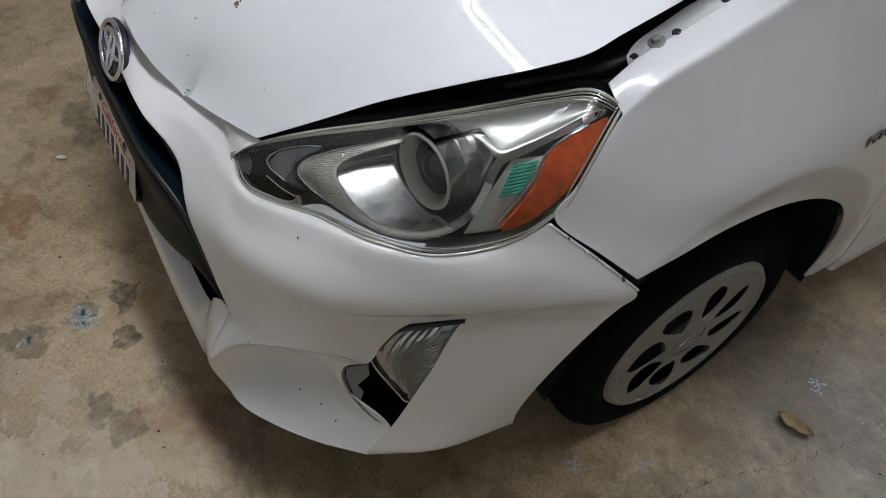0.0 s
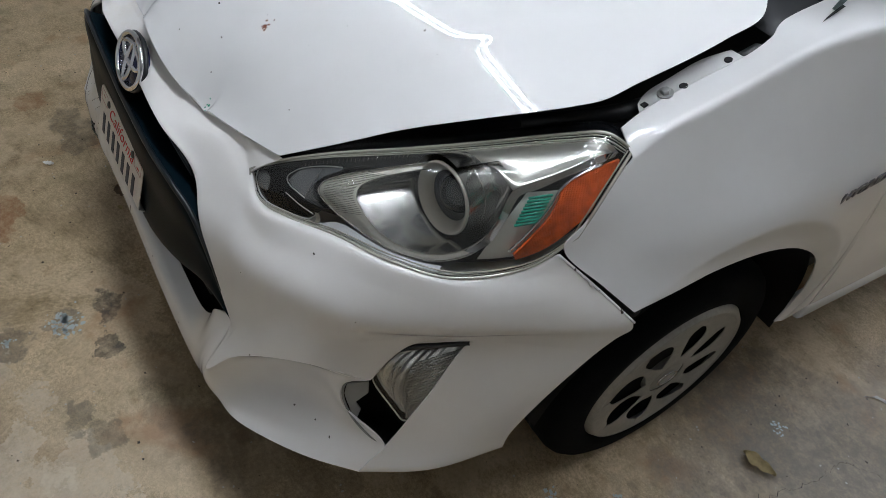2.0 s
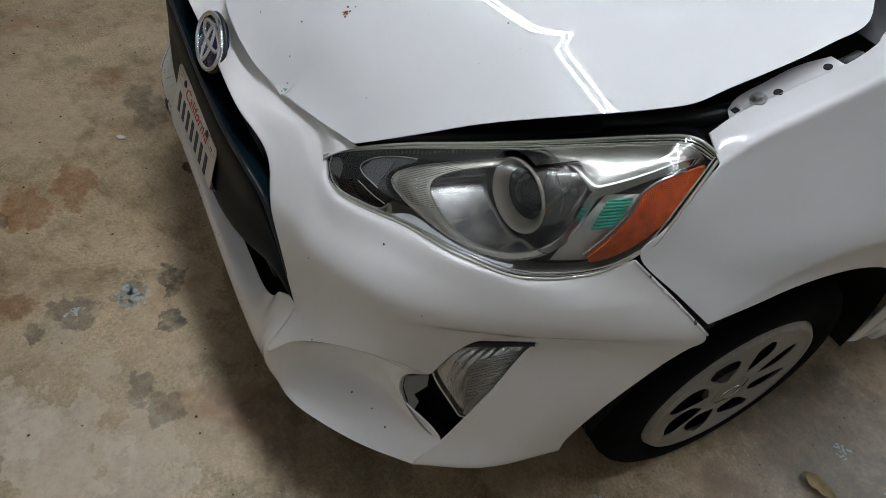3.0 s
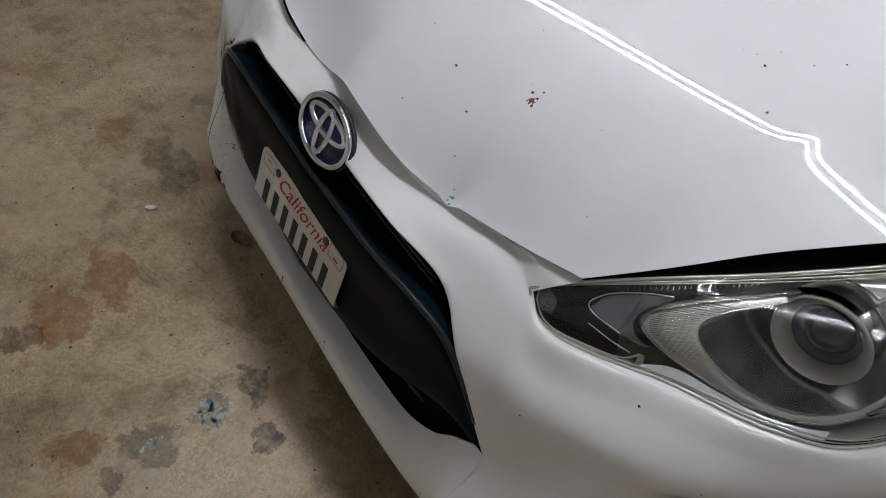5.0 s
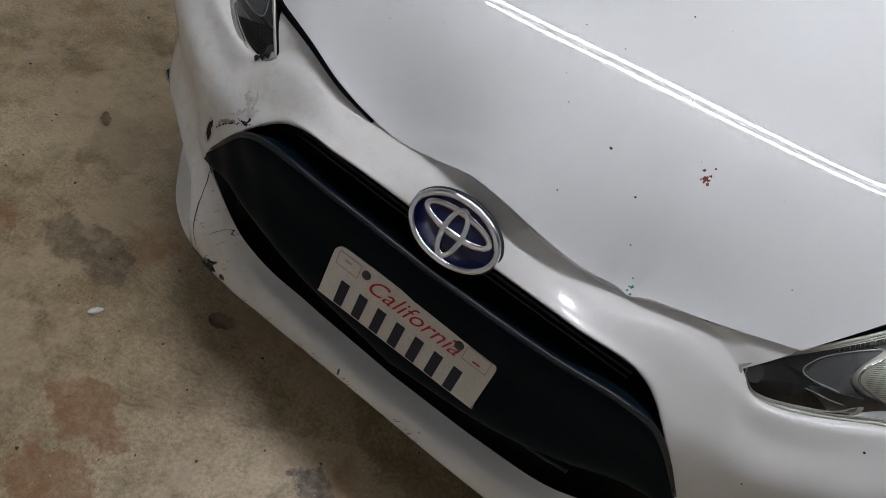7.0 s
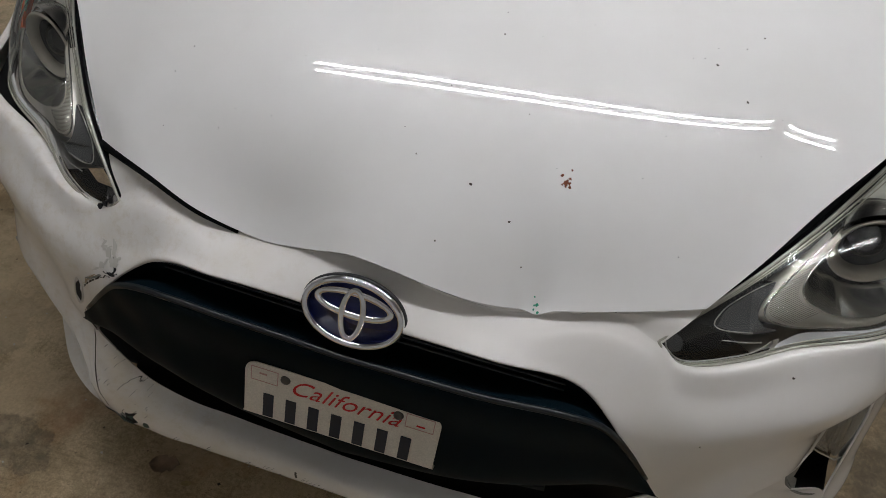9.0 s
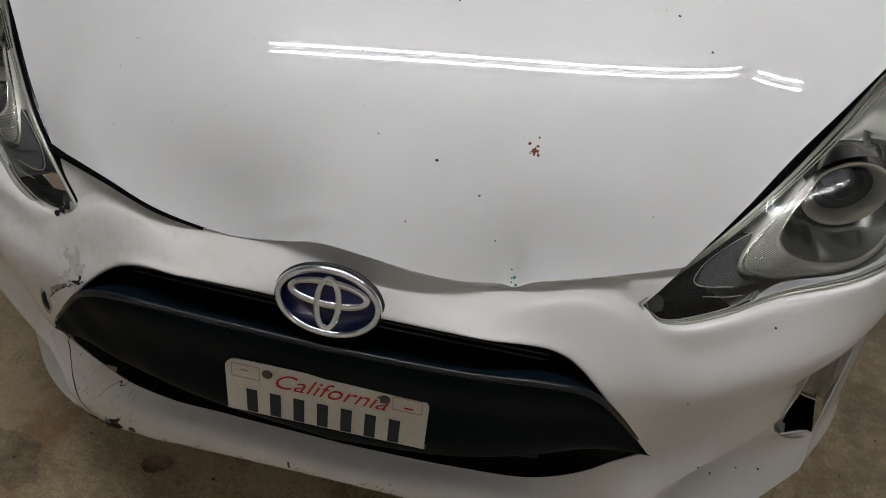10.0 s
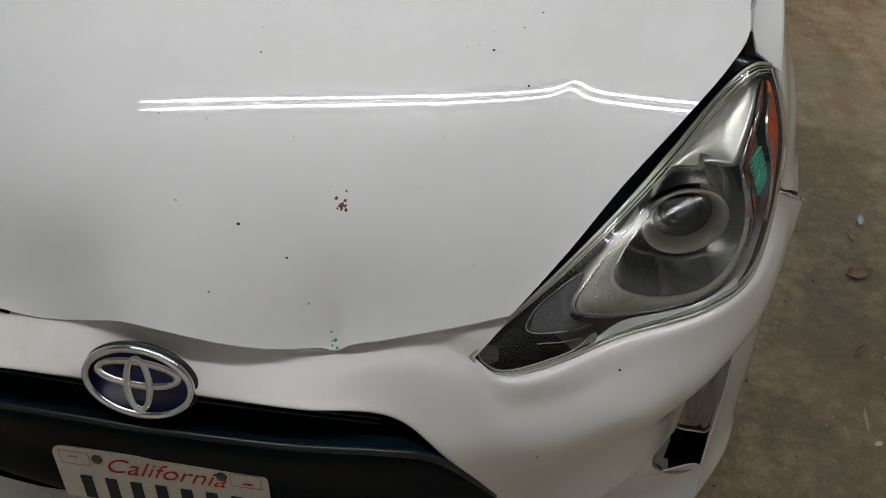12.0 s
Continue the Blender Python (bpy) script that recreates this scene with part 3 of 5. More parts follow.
def shoulder_rails():
    """A level shelf and a tight roll 13 mm from the lamp edge, then one long convex sweep down the face."""
    rails = [], [], [], []
    for k, (t, a, b) in enumerate(zip(BUMPER_TOP, BUMPER_A, BUMPER_B)):
        t, a, b = Vector(t), Vector(a), Vector(b)
        out = 0.0145 * (0, 0, 0, 0.3, 0.8, 1, 1, 1, 1, 0.8, 0.4, 0)[k]
        b = b + out * Vector((0.3, -0.93, 0.2))
        a = a.lerp(t.lerp(b, 0.42), 34 * out)
        if k < 3:
            made = t.lerp(a, 0.35), t.lerp(a, 0.62), a, b
        else:
            share = (0.15, 0.8, 1, 1, 1, 1, 0.6, 0.2, 0)[k - 3]
            made = t.lerp(a, 0.28), t.lerp(a, 0.45), a, b
            made[0].z += max(0.0, t.z + 0.0015 - made[0].z) * share
            made[1].z += max(0.0, t.z - 0.0015 - made[1].z) * share
        for rail, p in zip(rails, made):
            rail.append(tuple(p))
    return rails


ROLL_SHELF, ROLL_NEAR, ROLL_FAR, FACE_CREASE = shoulder_rails()
UPPER = [widened(r) for r in (BUMPER_ROLL, BUMPER_TOP, ROLL_SHELF, ROLL_NEAR, ROLL_FAR, FACE_CREASE, BUMPER_C)] + [BUMPER_D]
LIP_TOP = [(0, 0.035, 0.245), (0.2, 0.033, 0.262), (0.33, 0.032, 0.292), (0.395, 0.032, 0.345), (0.44, 0.034, 0.405), (0.484, 0.046, 0.42), (0.487, -0.008, 0.317), (0.524, 0.028, 0.37), (0.58, 0.062, 0.425), (0.655, 0.118, 0.466), (0.71, 0.194, 0.446)]
LIP_A = [(0, 0.0, 0.236), (0.2, 0.002, 0.25), (0.33, 0.004, 0.27), (0.395, 0.008, 0.3), (0.435, 0.012, 0.34), (0.465, 0.012, 0.355), (0.484, -0.01, 0.3), (0.525, 0.04, 0.345), (0.578, 0.088, 0.398), (0.64, 0.13, 0.43), (0.684, 0.166, 0.42)]
LIP_B = [(0, -0.012, 0.222), (0.2, -0.011, 0.23), (0.33, -0.01, 0.24), (0.395, -0.008, 0.26), (0.43, -0.007, 0.28), (0.455, -0.008, 0.295), (0.482, -0.01, 0.275), (0.53, 0.045, 0.3), (0.585, 0.108, 0.325), (0.645, 0.15, 0.345), (0.7, 0.16, 0.378)]
LIP_C = [(0, -0.01, 0.195), (0.2, -0.01, 0.195), (0.33, -0.008, 0.203), (0.395, -0.008, 0.214), (0.43, -0.008, 0.225), (0.455, -0.008, 0.235), (0.488, -0.004, 0.238), (0.545, 0.025, 0.252), (0.61, 0.068, 0.275), (0.68, 0.125, 0.29), (0.779, 0.2, 0.338)]
LIP_D = [(0, 0.03, 0.182), (0.2, 0.03, 0.182), (0.33, 0.03, 0.187), (0.395, 0.025, 0.195), (0.44, 0.015, 0.203), (0.47, 0.008, 0.21), (0.505, 0.005, 0.222), (0.56, 0.012, 0.24), (0.625, 0.04, 0.258), (0.7, 0.095, 0.262), (0.774, 0.16, 0.278)]
LOWER = [LIP_TOP, LIP_A, LIP_B, LIP_C, LIP_D]
BLADE = [[(0.787, 0.316, 0.579), (0.845, 0.41, 0.576), (0.882, 0.5, 0.57)], [(0.786, 0.258, 0.46), (0.842, 0.35, 0.46), (0.871, 0.43, 0.46)],
         [(0.779, 0.2, 0.339), (0.838, 0.295, 0.35), (0.864, 0.392, 0.365)], [(0.774, 0.16, 0.278), (0.835, 0.262, 0.304), (0.862, 0.39, 0.322)], [(0.77, 0.18, 0.262), (0.825, 0.275, 0.29), (0.85, 0.4, 0.31)]]


def crushed(x, y, z):
    """The knocked-in other front corner: pushed down and tucked under, with ripples in the skin."""
    k = math.exp(-(((x + 0.42) / 0.16) ** 2))
    ripple = 0.001 * math.sin(70 * x + 40 * z) * k
    tuck = max(0, -x - 0.36) * 0.26 * min(1, max(0, (0.45 - z) / 0.12))
    open_seam = min(1, max(0, (-x - 0.47) / 0.08)) * min(1, max(0, (z - 0.57) / 0.08)) * min(1, max(0, (0.42 - y) / 0.1))
    inner = min(1, max(0, (x + 0.41) / 0.06)) * min(1, max(0, (z - 0.62) / 0.04))
    return x + tuck - 0.005 * open_seam, y - 0.012 * k + ripple - 0.007 * open_seam, z - 0.012 * k * min(1, max(0, (z - 0.3) / 0.2)) * (1 - inner) - 0.003 * open_seam


def warped(grid, flip):
    if not flip:
        return grid
    out = grid.copy()
    for p in out.reshape(-1, 3):
        p[:] = crushed(-p[0], p[1], p[2])
    return out


upper, lower = surface(UPPER, 150, 90), surface(LOWER, 120, 36)
# one clean sweep over the outer corner, above the fog lamp
outer = np.clip((upper[:, :, 0] - 0.64) / 0.05, 0, 1)
for _ in range(40):
    even = upper.copy()
    even[30:-1] = (upper[29:-2] + 2 * upper[30:-1] + upper[31:]) / 4
    upper += (even - upper) * outer[:, :, None]
bm = grid_mesh(np.concatenate([warped(upper, True)[:, :0:-1], upper], axis=1))
grid_mesh(np.concatenate([warped(lower, True)[:, :0:-1], lower], axis=1), bm)
start = int(np.argmin(np.linalg.norm(upper[-1] - np.array(BLADE[0][0]), axis=1)))
lead = np.array([upper[-5, start:], upper[-1, start:]] + [curve(r, 150 - start) for r in BLADE[1:]])
drop = np.mean([knots(lead[:, j]) for j in range(lead.shape[1])], axis=0)
blade = np.stack([hermite(lead[:, i], drop, np.linspace(drop[1], drop[-1], 34)) for i in range(lead.shape[1])], axis=1)
tip = int(np.argmin(np.linalg.norm(upper[:12].reshape(-1, 3) - np.array(BUMPER_TOP[3]), axis=1))) % 150
row = int(np.argmin(np.linalg.norm(upper[:12, tip] - np.array(BUMPER_TOP[3]), axis=1)))
rise = np.linspace(0, 1, 41)
for flip in (False, True):
    grid_mesh(warped(blade, flip), bm)
    side = -1 if flip else 1
    front = warped(upper[row + 7, tip - 40:tip + 1], flip)
    low = warped(upper[row + 3, tip - 40:tip + 1], flip) + np.array((0, 0, 0.0006))
    reach = side * (np.abs(low[:, 0]) + rise * (0.446 - abs(low[-1, 0])))
    lip = hermite([(p[1], p[2]) for p in LIP], [p[0] for p in LIP], reach)
    high = np.stack([reach, lip[:, 0] + 0.006, lip[:, 1] - 0.007], axis=1)
    middle = (low + high) / 2 + np.array((0, -0.003, 0.003)) * rise[:, None]
    grid_mesh(surface([front, low, middle, high], 41, 14), bm)
bmesh.ops.remove_doubles(bm, verts=bm.verts, dist=0.0004)
bumper = part("front_bumper", bm, BUMPER_PAINT, car, "white bumper cover, cracked and scraped at one corner, popped loose at the other fender seam", 0.003)
crushed_bumper = bumper

# fenders
FENDER_TOP = [(0.737, 0.532, 0.886), (0.731, 0.575, 0.903), (0.736, 0.65, 0.933), (0.743, 0.73, 0.967), (0.737, 0.781, 0.986), (0.722, 0.825, 1.003), (0.735, 0.97, 1.05)]
FENDER_A = [(0.775, 0.53, 0.862), (0.776, 0.58, 0.894), (0.78, 0.66, 0.924), (0.781, 0.74, 0.95), (0.782, 0.82, 0.976), (0.788, 0.95, 1.0), (0.8, 1.15, 1.005)]
FENDER_B = [(0.797, 0.46, 0.785), (0.81, 0.56, 0.81), (0.822, 0.67, 0.83), (0.828, 0.78, 0.845), (0.832, 0.88, 0.855), (0.835, 1.0, 0.86), (0.84, 1.12, 0.86)]
FENDER_C = [(0.803, 0.432, 0.74), (0.838, 0.53, 0.73), (0.86, 0.65, 0.745), (0.87, 0.79, 0.755), (0.876, 0.91, 0.745), (0.88, 1.03, 0.735), (0.882, 1.134, 0.73)]
FENDER_D = [(0.848, 0.49, 0.688), (0.868, 0.565, 0.68), (0.878, 0.68, 0.69), (0.884, 0.82, 0.695), (0.888, 0.95, 0.66), (0.89, 1.07, 0.63), (0.888, 1.168, 0.62)]
FENDER_E = [(0.882, 0.54, 0.644), (0.886, 0.61, 0.66), (0.887, 0.7, 0.675), (0.891, 0.82, 0.674), (0.893, 0.95, 0.632), (0.894, 1.05, 0.56), (0.892, 1.182, 0.56)]
FENDER_REAR = [[(0.894, 1.05, 0.56), (0.892, 1.12, 0.56), (0.892, 1.182, 0.56)], [(0.893, 1.1, 0.46), (0.893, 1.15, 0.455), (0.893, 1.2, 0.45)], [(0.885, 1.108, 0.335), (0.888, 1.16, 0.335), (0.89, 1.213, 0.345)]]
FENDER = [FENDER_TOP, blend(FENDER_TOP, FENDER_A, 0.72), FENDER_A, blend(FENDER_A, FENDER_B, 0.2), FENDER_B, FENDER_C, FENDER_D, FENDER_E]
ARCH = curve(FENDER_E[:6] + [r[0] for r in FENDER_REAR[1:]], 240)
FLARE = hermite([[0.004], [0.026], [0.048], [0.06], [0.06], [0.05], [0.034], [0.018]], range(8), np.linspace(0, 7, len(ARCH)))[:, 0]


def flared(grid):
    """Presses a flare round the wheel arch: a soft crease above a lip that falls straight to the opening."""
    out = grid.copy()
    for p in out.reshape(-1, 3):
        far = np.linalg.norm(ARCH - p, axis=1)
        k = int(np.argmin(far))
        d, wide = far[k], FLARE[k]
        below, above = d / wide, math.exp(-(d - wide) / 0.075)
        low = -0.06 * math.log(math.exp(-below / 0.06) + math.exp(-above / 0.06))
        p[0] += max(0.0, low) * 0.011 * min(1, wide / 0.05) * min(1, max(0, (1.2 - p[1]) / 0.06))
    return out


panel = surface(FENDER, 110, 110)
start = int(np.argmin(np.linalg.norm(panel[-1] - np.array(FENDER_REAR[0][0]), axis=1)))
lead = np.array([panel[-6, start:], panel[-1, start:]] + [curve(r, 110 - start) for r in FENDER_REAR[1:]])
drop = np.mean([knots(lead[:, j]) for j in range(lead.shape[1])], axis=0)
tail = np.stack([hermite(lead[:, i], drop, np.linspace(drop[1], drop[-1], 30)) for i in range(lead.shape[1])], axis=1)
# the opening runs on in one round line from the top into the rear edge
for i in range(start + 1):
    shift = ARCH[np.argmin(np.linalg.norm(ARCH - panel[-1, i], axis=1))] - panel[-1, i]
    for k in range(12):
        panel[-1 - k, i] += shift * (1 - k / 12)
for j in range(1, 30):
    shift = ARCH[np.argmin(np.linalg.norm(ARCH - tail[j, 0], axis=1))] - tail[j, 0]
    for k in range(6):
        tail[j, k] += shift * (1 - k / 6)
panel, tail = flared(panel), flared(tail)
fenders = []
for flip in (False, True):
    side = np.array((-1 if flip else 1, 1, 1))
    bm = grid_mesh(tail * side, grid_mesh(panel * side))
    fenders.append(part("fender", bm, PAINT, car, "white front fender", 0.003))
fender = fenders[0]

# bolting flange along the top of each fender
for s, own in ((1, fenders[0]), (-1, fenders[1])):
    rail = curve([(0.731, 0.566, 0.9), (0.732, 0.61, 0.917), (0.736, 0.65, 0.9335), (0.741, 0.71, 0.9585), (0.7435, 0.731, 0.967)], 30)
    inner = curve([(0.715, 0.576, 0.9), (0.706, 0.594, 0.9075), (0.704, 0.64, 0.926), (0.706, 0.69, 0.947), (0.718, 0.73, 0.963)], 30)
    middle = [tuple(np.array(p) * 0.85 + np.array(q) * 0.15 - np.array((0, 0, 0.002))) for p, q in zip(rail, inner)]
    flange = part("flange", grid_mesh(np.array([[(s * x, y, z) for x, y, z in row] for row in (rail, middle, inner)])), PAINT, own, "white bolting flange", 0.002)
    up = (-0.1 * s, -0.36, 0.93)
    for x, y, z, r in ((0.7305, 0.639, 0.927, 0.0062), (0.732, 0.712, 0.9575, 0.0058)):
        part("hole", lathe([(0, 0.0012), (r, 0.0012), (r, -0.003)], 18, frame_axes((s * x, y, z), up, (0, 1, 0))), DARK, own, "dark bolt hole", smooth=False)
    part("hole", box((0.008, 0.008, 0.003), bevel=0, turn=frame_axes((s * 0.7235, 0.58, 0.9035), up, (0, 1, 0))), DARK, own, "dark square hole", smooth=False)
    m = frame_axes((s * 0.7255, 0.613, 0.916), (-0.1 * s, -0.36, 0.93), (0, 1, 0))
    bm = lathe([(0, 0.003), (0.0115, 0.003), (0.0115, 0), ], 24, m)
    lathe([(0, 0.009), (0.006, 0.009), (0.0072, 0.008), (0.0072, 0.002)], 6, m, bm)
    part("bolt", bm, STEEL, own, "zinc hex bolt", smooth=False)

# dark engine bay under the hood, wheel housings and underbody
BAY = [[(s * w, y, z) for s in (-1, -0.6, 0, 0.6, 1)] for y, w, z in ((0.15, 0.41, 0.62), (0.3, 0.54, 0.70), (0.45, 0.68, 0.77), (0.6, 0.745, 0.83), (0.8, 0.75, 0.9), (0.98, 0.75, 0.98))]
bay = part("engine_bay", skin(BAY, 20, 30), DARK, car, "dark engine bay under the hood")
part("undertray", box((1.24, 0.5, 0.01), (0, 0.35, 0.204), 0.003, box((0.9, 0.4, 0.01), (0, 0.25, 0.196), 0.003)), DARK, car, "dark plastic undertray")
part("underbody", box((1.5, 3.4, 0.05), (0, 2.1, 0.23), 0.01), DARK, car, "dark underbody")
for s in (1, -1):
    part("bay_rail", tube([(s * x, y, z) for x, y, z in curve([(0.62, 0.46, 0.83), (0.69, 0.56, 0.87), (0.715, 0.66, 0.9), (0.72, 0.8, 0.95)], 12)], 0.014, 8), BLACK, bay)
    part("crossmember", tube([(s * x, y, z) for x, y, z in curve([(0.0, 0.15, 0.655), (0.2, 0.16, 0.645), (0.36, 0.2, 0.66)], 20)], 0.018, 8), BLACK, bay)
    for y0 in (0.812, 3.362):
        arc = [(s * 0.865, y0 + 0.365 * math.cos(q), 0.3 + 0.365 * math.sin(q)) for q in np.linspace(-0.12, math.pi - 0.14, 34)]
        back = [(s * 0.6, y, z) for _, y, z in arc]
        bm = grid_mesh(np.array([arc, [(s * 0.72, y, z) for _, y, z in arc], back]))
        bm.faces.new([bm.verts.new(p) for p in back])
        part("wheel_housing", bm, DARK, car, "black wheel housing liner")

# headlights: everything is built for one side and mirrored for the other
LENS_TOP = [(0.401, 0.121, 0.67), (0.435, 0.15, 0.703), (0.5, 0.212, 0.75), (0.565, 0.292, 0.785), (0.635, 0.392, 0.823), (0.695, 0.48, 0.858), (0.735, 0.515, 0.878), (0.767, 0.536, 0.868)]
LENS_LOW = [(0.402, 0.119, 0.666), (0.435, 0.118, 0.642), (0.51, 0.14, 0.655), (0.583, 0.181, 0.67), (0.69, 0.222, 0.697), (0.755, 0.29, 0.699), (0.79, 0.386, 0.718), (0.8, 0.45, 0.762)]
OUT = Vector((0.5, -0.55, 0.67)).normalized()
SLANT = Vector((-0.36, 0.58, -0.73))


def between(a, b, s, out):
    return [tuple(p + (q - p) * s + out * k * d for p, q, d in zip(u, v, (0.5, -0.55, 0.67))) for k, u, v in zip((0.0, 0.3, 0.7, 1, 1.1, 1, 0.8, 0.3), a, b)]


LENS = [LENS_TOP, between(LENS_TOP, LENS_LOW, 0.33, 0.027), between(LENS_TOP, LENS_LOW, 0.67, 0.03), LENS_LOW]
LENS_GRID = surface(LENS, 101, 41)


def lens_at(u, v, depth=0.0):
    """A point behind the lens: u from the inner tip to the outer back corner, v from the top edge to the lower edge."""
    i, j = min(max(u, 0), 1) * 100, min(max(v, 0), 1) * 40
    i0, j0 = min(int(i), 99), min(int(j), 39)
    a, b = i - i0, j - j0
    g = LENS_GRID
    p = (g[j0, i0] * (1 - a) + g[j0, i0 + 1] * a) * (1 - b) + (g[j0 + 1, i0] * (1 - a) + g[j0 + 1, i0 + 1] * a) * b
    return Vector(p) - OUT * depth


def lens_line(uv, n, depth):
    return [lens_at(u, v, depth) for u, v in curve(uv, n)]


def ribbon(outer, inner, bm=None):
    return grid_mesh(np.array([[tuple(p) for p in outer], [tuple(p) for p in inner]]), bm)


BEZEL = [(0.52, 0.14), (0.44, 0.2), (0.34, 0.29), (0.285, 0.41), (0.285, 0.55), (0.33, 0.69), (0.40, 0.82), (0.465, 0.885), (0.53, 0.92), (0.59, 0.938), (0.655, 0.925), (0.71, 0.88), (0.745, 0.82), (0.76, 0.70)]
BOWL = [(0.53, 0.2), (0.48, 0.25), (0.42, 0.325), (0.385, 0.43), (0.39, 0.545), (0.43, 0.68), (0.49, 0.80), (0.55, 0.86), (0.61, 0.885), (0.66, 0.87), (0.71, 0.82), (0.735, 0.75), (0.748, 0.67)]
STRIP = [(0.95, 0.09), (0.88, 0.2), (0.815, 0.288), (0.765, 0.345), (0.733, 0.388), (0.731, 0.45), (0.742, 0.55), (0.748, 0.65), (0.745, 0.75), (0.725, 0.81)]
STRIP_LOW = [(0.958, 0.125), (0.895, 0.26), (0.835, 0.33), (0.785, 0.4), (0.757, 0.43), (0.756, 0.49), (0.763, 0.57), (0.767, 0.665), (0.765, 0.765), (0.745, 0.825)]
AMBER_IN = [(0.962, 0.175), (0.89, 0.315), (0.855, 0.39), (0.862, 0.5), (0.865, 0.6), (0.852, 0.74), (0.836, 0.86)]
AMBER_OUT = [(0.975, 0.13), (0.993, 0.27), (0.992, 0.5), (0.982, 0.68), (0.955, 0.79), (0.905, 0.865), (0.845, 0.895)]


def headlight(flip):
    def done(name, bm, mat, parent, label="", smooth=True, thick=0.0):
        if flip:
            for v in bm.verts:
                x, y, z = v.co
                out, along = (x - 0.401) * 0.74 - (y - 0.121) * 0.67, (x - 0.401) * 0.67 + (y - 0.121) * 0.74
                push = 0.2 * max(0, out) * min(1, max(0, (along - 0.05) / 0.16)) if name != "gap_backing" else 0
                v.co = Vector((-x + 0.74 * push + 0.006, y + 0.67 * push - 0.022, z - 0.014))
        return part(name, bm, mat, parent, label, thick, smooth)

    lamp = done("headlight", skin(LENS, 70, 30), CLEAR, car, "headlight under a clear, hazed plastic lens")
    lamp.visible_shadow = False
    facing(lamp, (-0.5 if flip else 0.5, -0.55, 0.67))
    edge = [lens_at(k / 60, 0) for k in range(61)] + [lens_at(1, k / 16) for k in range(1, 17)] + [lens_at(1 - k / 60, 1) for k in range(1, 60)]
    done("lens_rim", tube([p - OUT * 0.001 for p in edge], 0.0024, 8, closed=True, up=OUT), RIM, lamp, "yellowed lens rim")
    for v0, r0 in ((0.022, 0.001), (0.045, 0.0013), (0.068, 0.0008)):
        done("inner_rim", tube([lens_at(0.01 + 0.97 * k / 60, v0, 0.003) for k in range(61)], r0, 6, up=OUT), RIM, lamp)
    for v0, r0 in ((0.978, 0.0009), (0.958, 0.0012)):
        done("inner_rim", tube([lens_at(0.02 + 0.96 * k / 60, v0, 0.003) for k in range(61)], r0, 6, up=OUT), RIM, lamp)
    done("inner_rim", tube([lens_at(0.985 - 0.01 * k / 12, 0.03 + 0.93 * k / 12, 0.003) for k in range(13)], 0.0012, 6, up=OUT), RIM, lamp)
    back = [[tuple(lens_at(u, v, 0.135)) for u in np.linspace(0.03, 0.98, 30)] for v in np.linspace(0.03, 0.97, 12)]
    bm = grid_mesh(np.array(back))
    wall = [lens_at(0.3 - 0.3 * k / 12, 1) for k in range(13)] + [lens_at(k / 40, 0) for k in range(41)] + [lens_at(1, k / 10) for k in range(1, 11)]
    ribbon([p - OUT * 0.004 for p in wall], [p - OUT * 0.14 for p in wall], bm)
    done("housing", bm, SMOKE, lamp, "smoked grey housing")
    low = [lens_at(0.3 + 0.7 * k / 50, 1) for k in range(51)]
    done("lower_wall", ribbon([p - OUT * 0.004 for p in low], [p - OUT * 0.05 + Vector((-0.01, 0.02, 0.012)) for p in low]), PALE_SATIN, lamp, "pale satin lower wall")
    # grey upper wall, mirrored plate beside the projector and grey signal pod
    done("upper_wall", ribbon(lens_line([(0.04, 0.04), (0.2, 0.03), (0.4, 0.035), (0.55, 0.04)], 40, 0.012), lens_line([(0.06, 0.16), (0.2, 0.2), (0.4, 0.2), (0.53, 0.12)], 40, 0.03)), SMOKE, lamp, "smoked upper wall")
    top = lens_line([(0.5, 0.06), (0.66, 0.045), (0.8, 0.04), (0.9, 0.05), (0.958, 0.085)], 40, 0.008)
    low = lens_line([(0.53, 0.17), (0.62, 0.2), (0.70, 0.34), (0.728, 0.388), (0.77, 0.345), (0.83, 0.275), (0.9, 0.16), (0.957, 0.095)], 40, 0.016)
    rows = [[tuple(p * (1 - s) + q * s - OUT * 0.05 * s * (1 - s)) for p, q in zip(top, low)] for s in np.linspace(0, 1, 9)]
    rows.append([tuple(q - OUT * 0.035) for q in low])
    done("side_reflector", grid_mesh(np.array(rows)), MIRROR, lamp, "mirrored reflector plate")
    pod = [(0.17, 0.44), (0.205, 0.235), (0.25, 0.22), (0.3, 0.23), (0.272, 0.36), (0.262, 0.5), (0.29, 0.66), (0.33, 0.76), (0.25, 0.68)]
    bm = bmesh.new()
    top = [bm.verts.new(lens_at(u, v, 0.018)) for u, v in curve(pod + pod[:1], 45)[:-1]]
    low = [bm.verts.new(lens_at(u, v, 0.06)) for u, v in curve(pod + pod[:1], 45)[:-1]]
    bm.faces.new(top)
    for k in range(44):
        bm.faces.new((top[k], top[(k + 1) % 44], low[(k + 1) % 44], low[k]))
    done("turn_signal", bm, SMOKE_LIGHT, lamp, "grey turn signal pod", smooth=False)
    line = lens_line([(0.3, 0.225), (0.25, 0.2), (0.2, 0.21), (0.168, 0.3), (0.165, 0.42), (0.2, 0.56), (0.26, 0.68)], 40, 0.0165)
    done("signal_edge", tube(line, 0.0009, 6, up=OUT), PALE_SATIN, lamp, "pale edge of the signal pod")
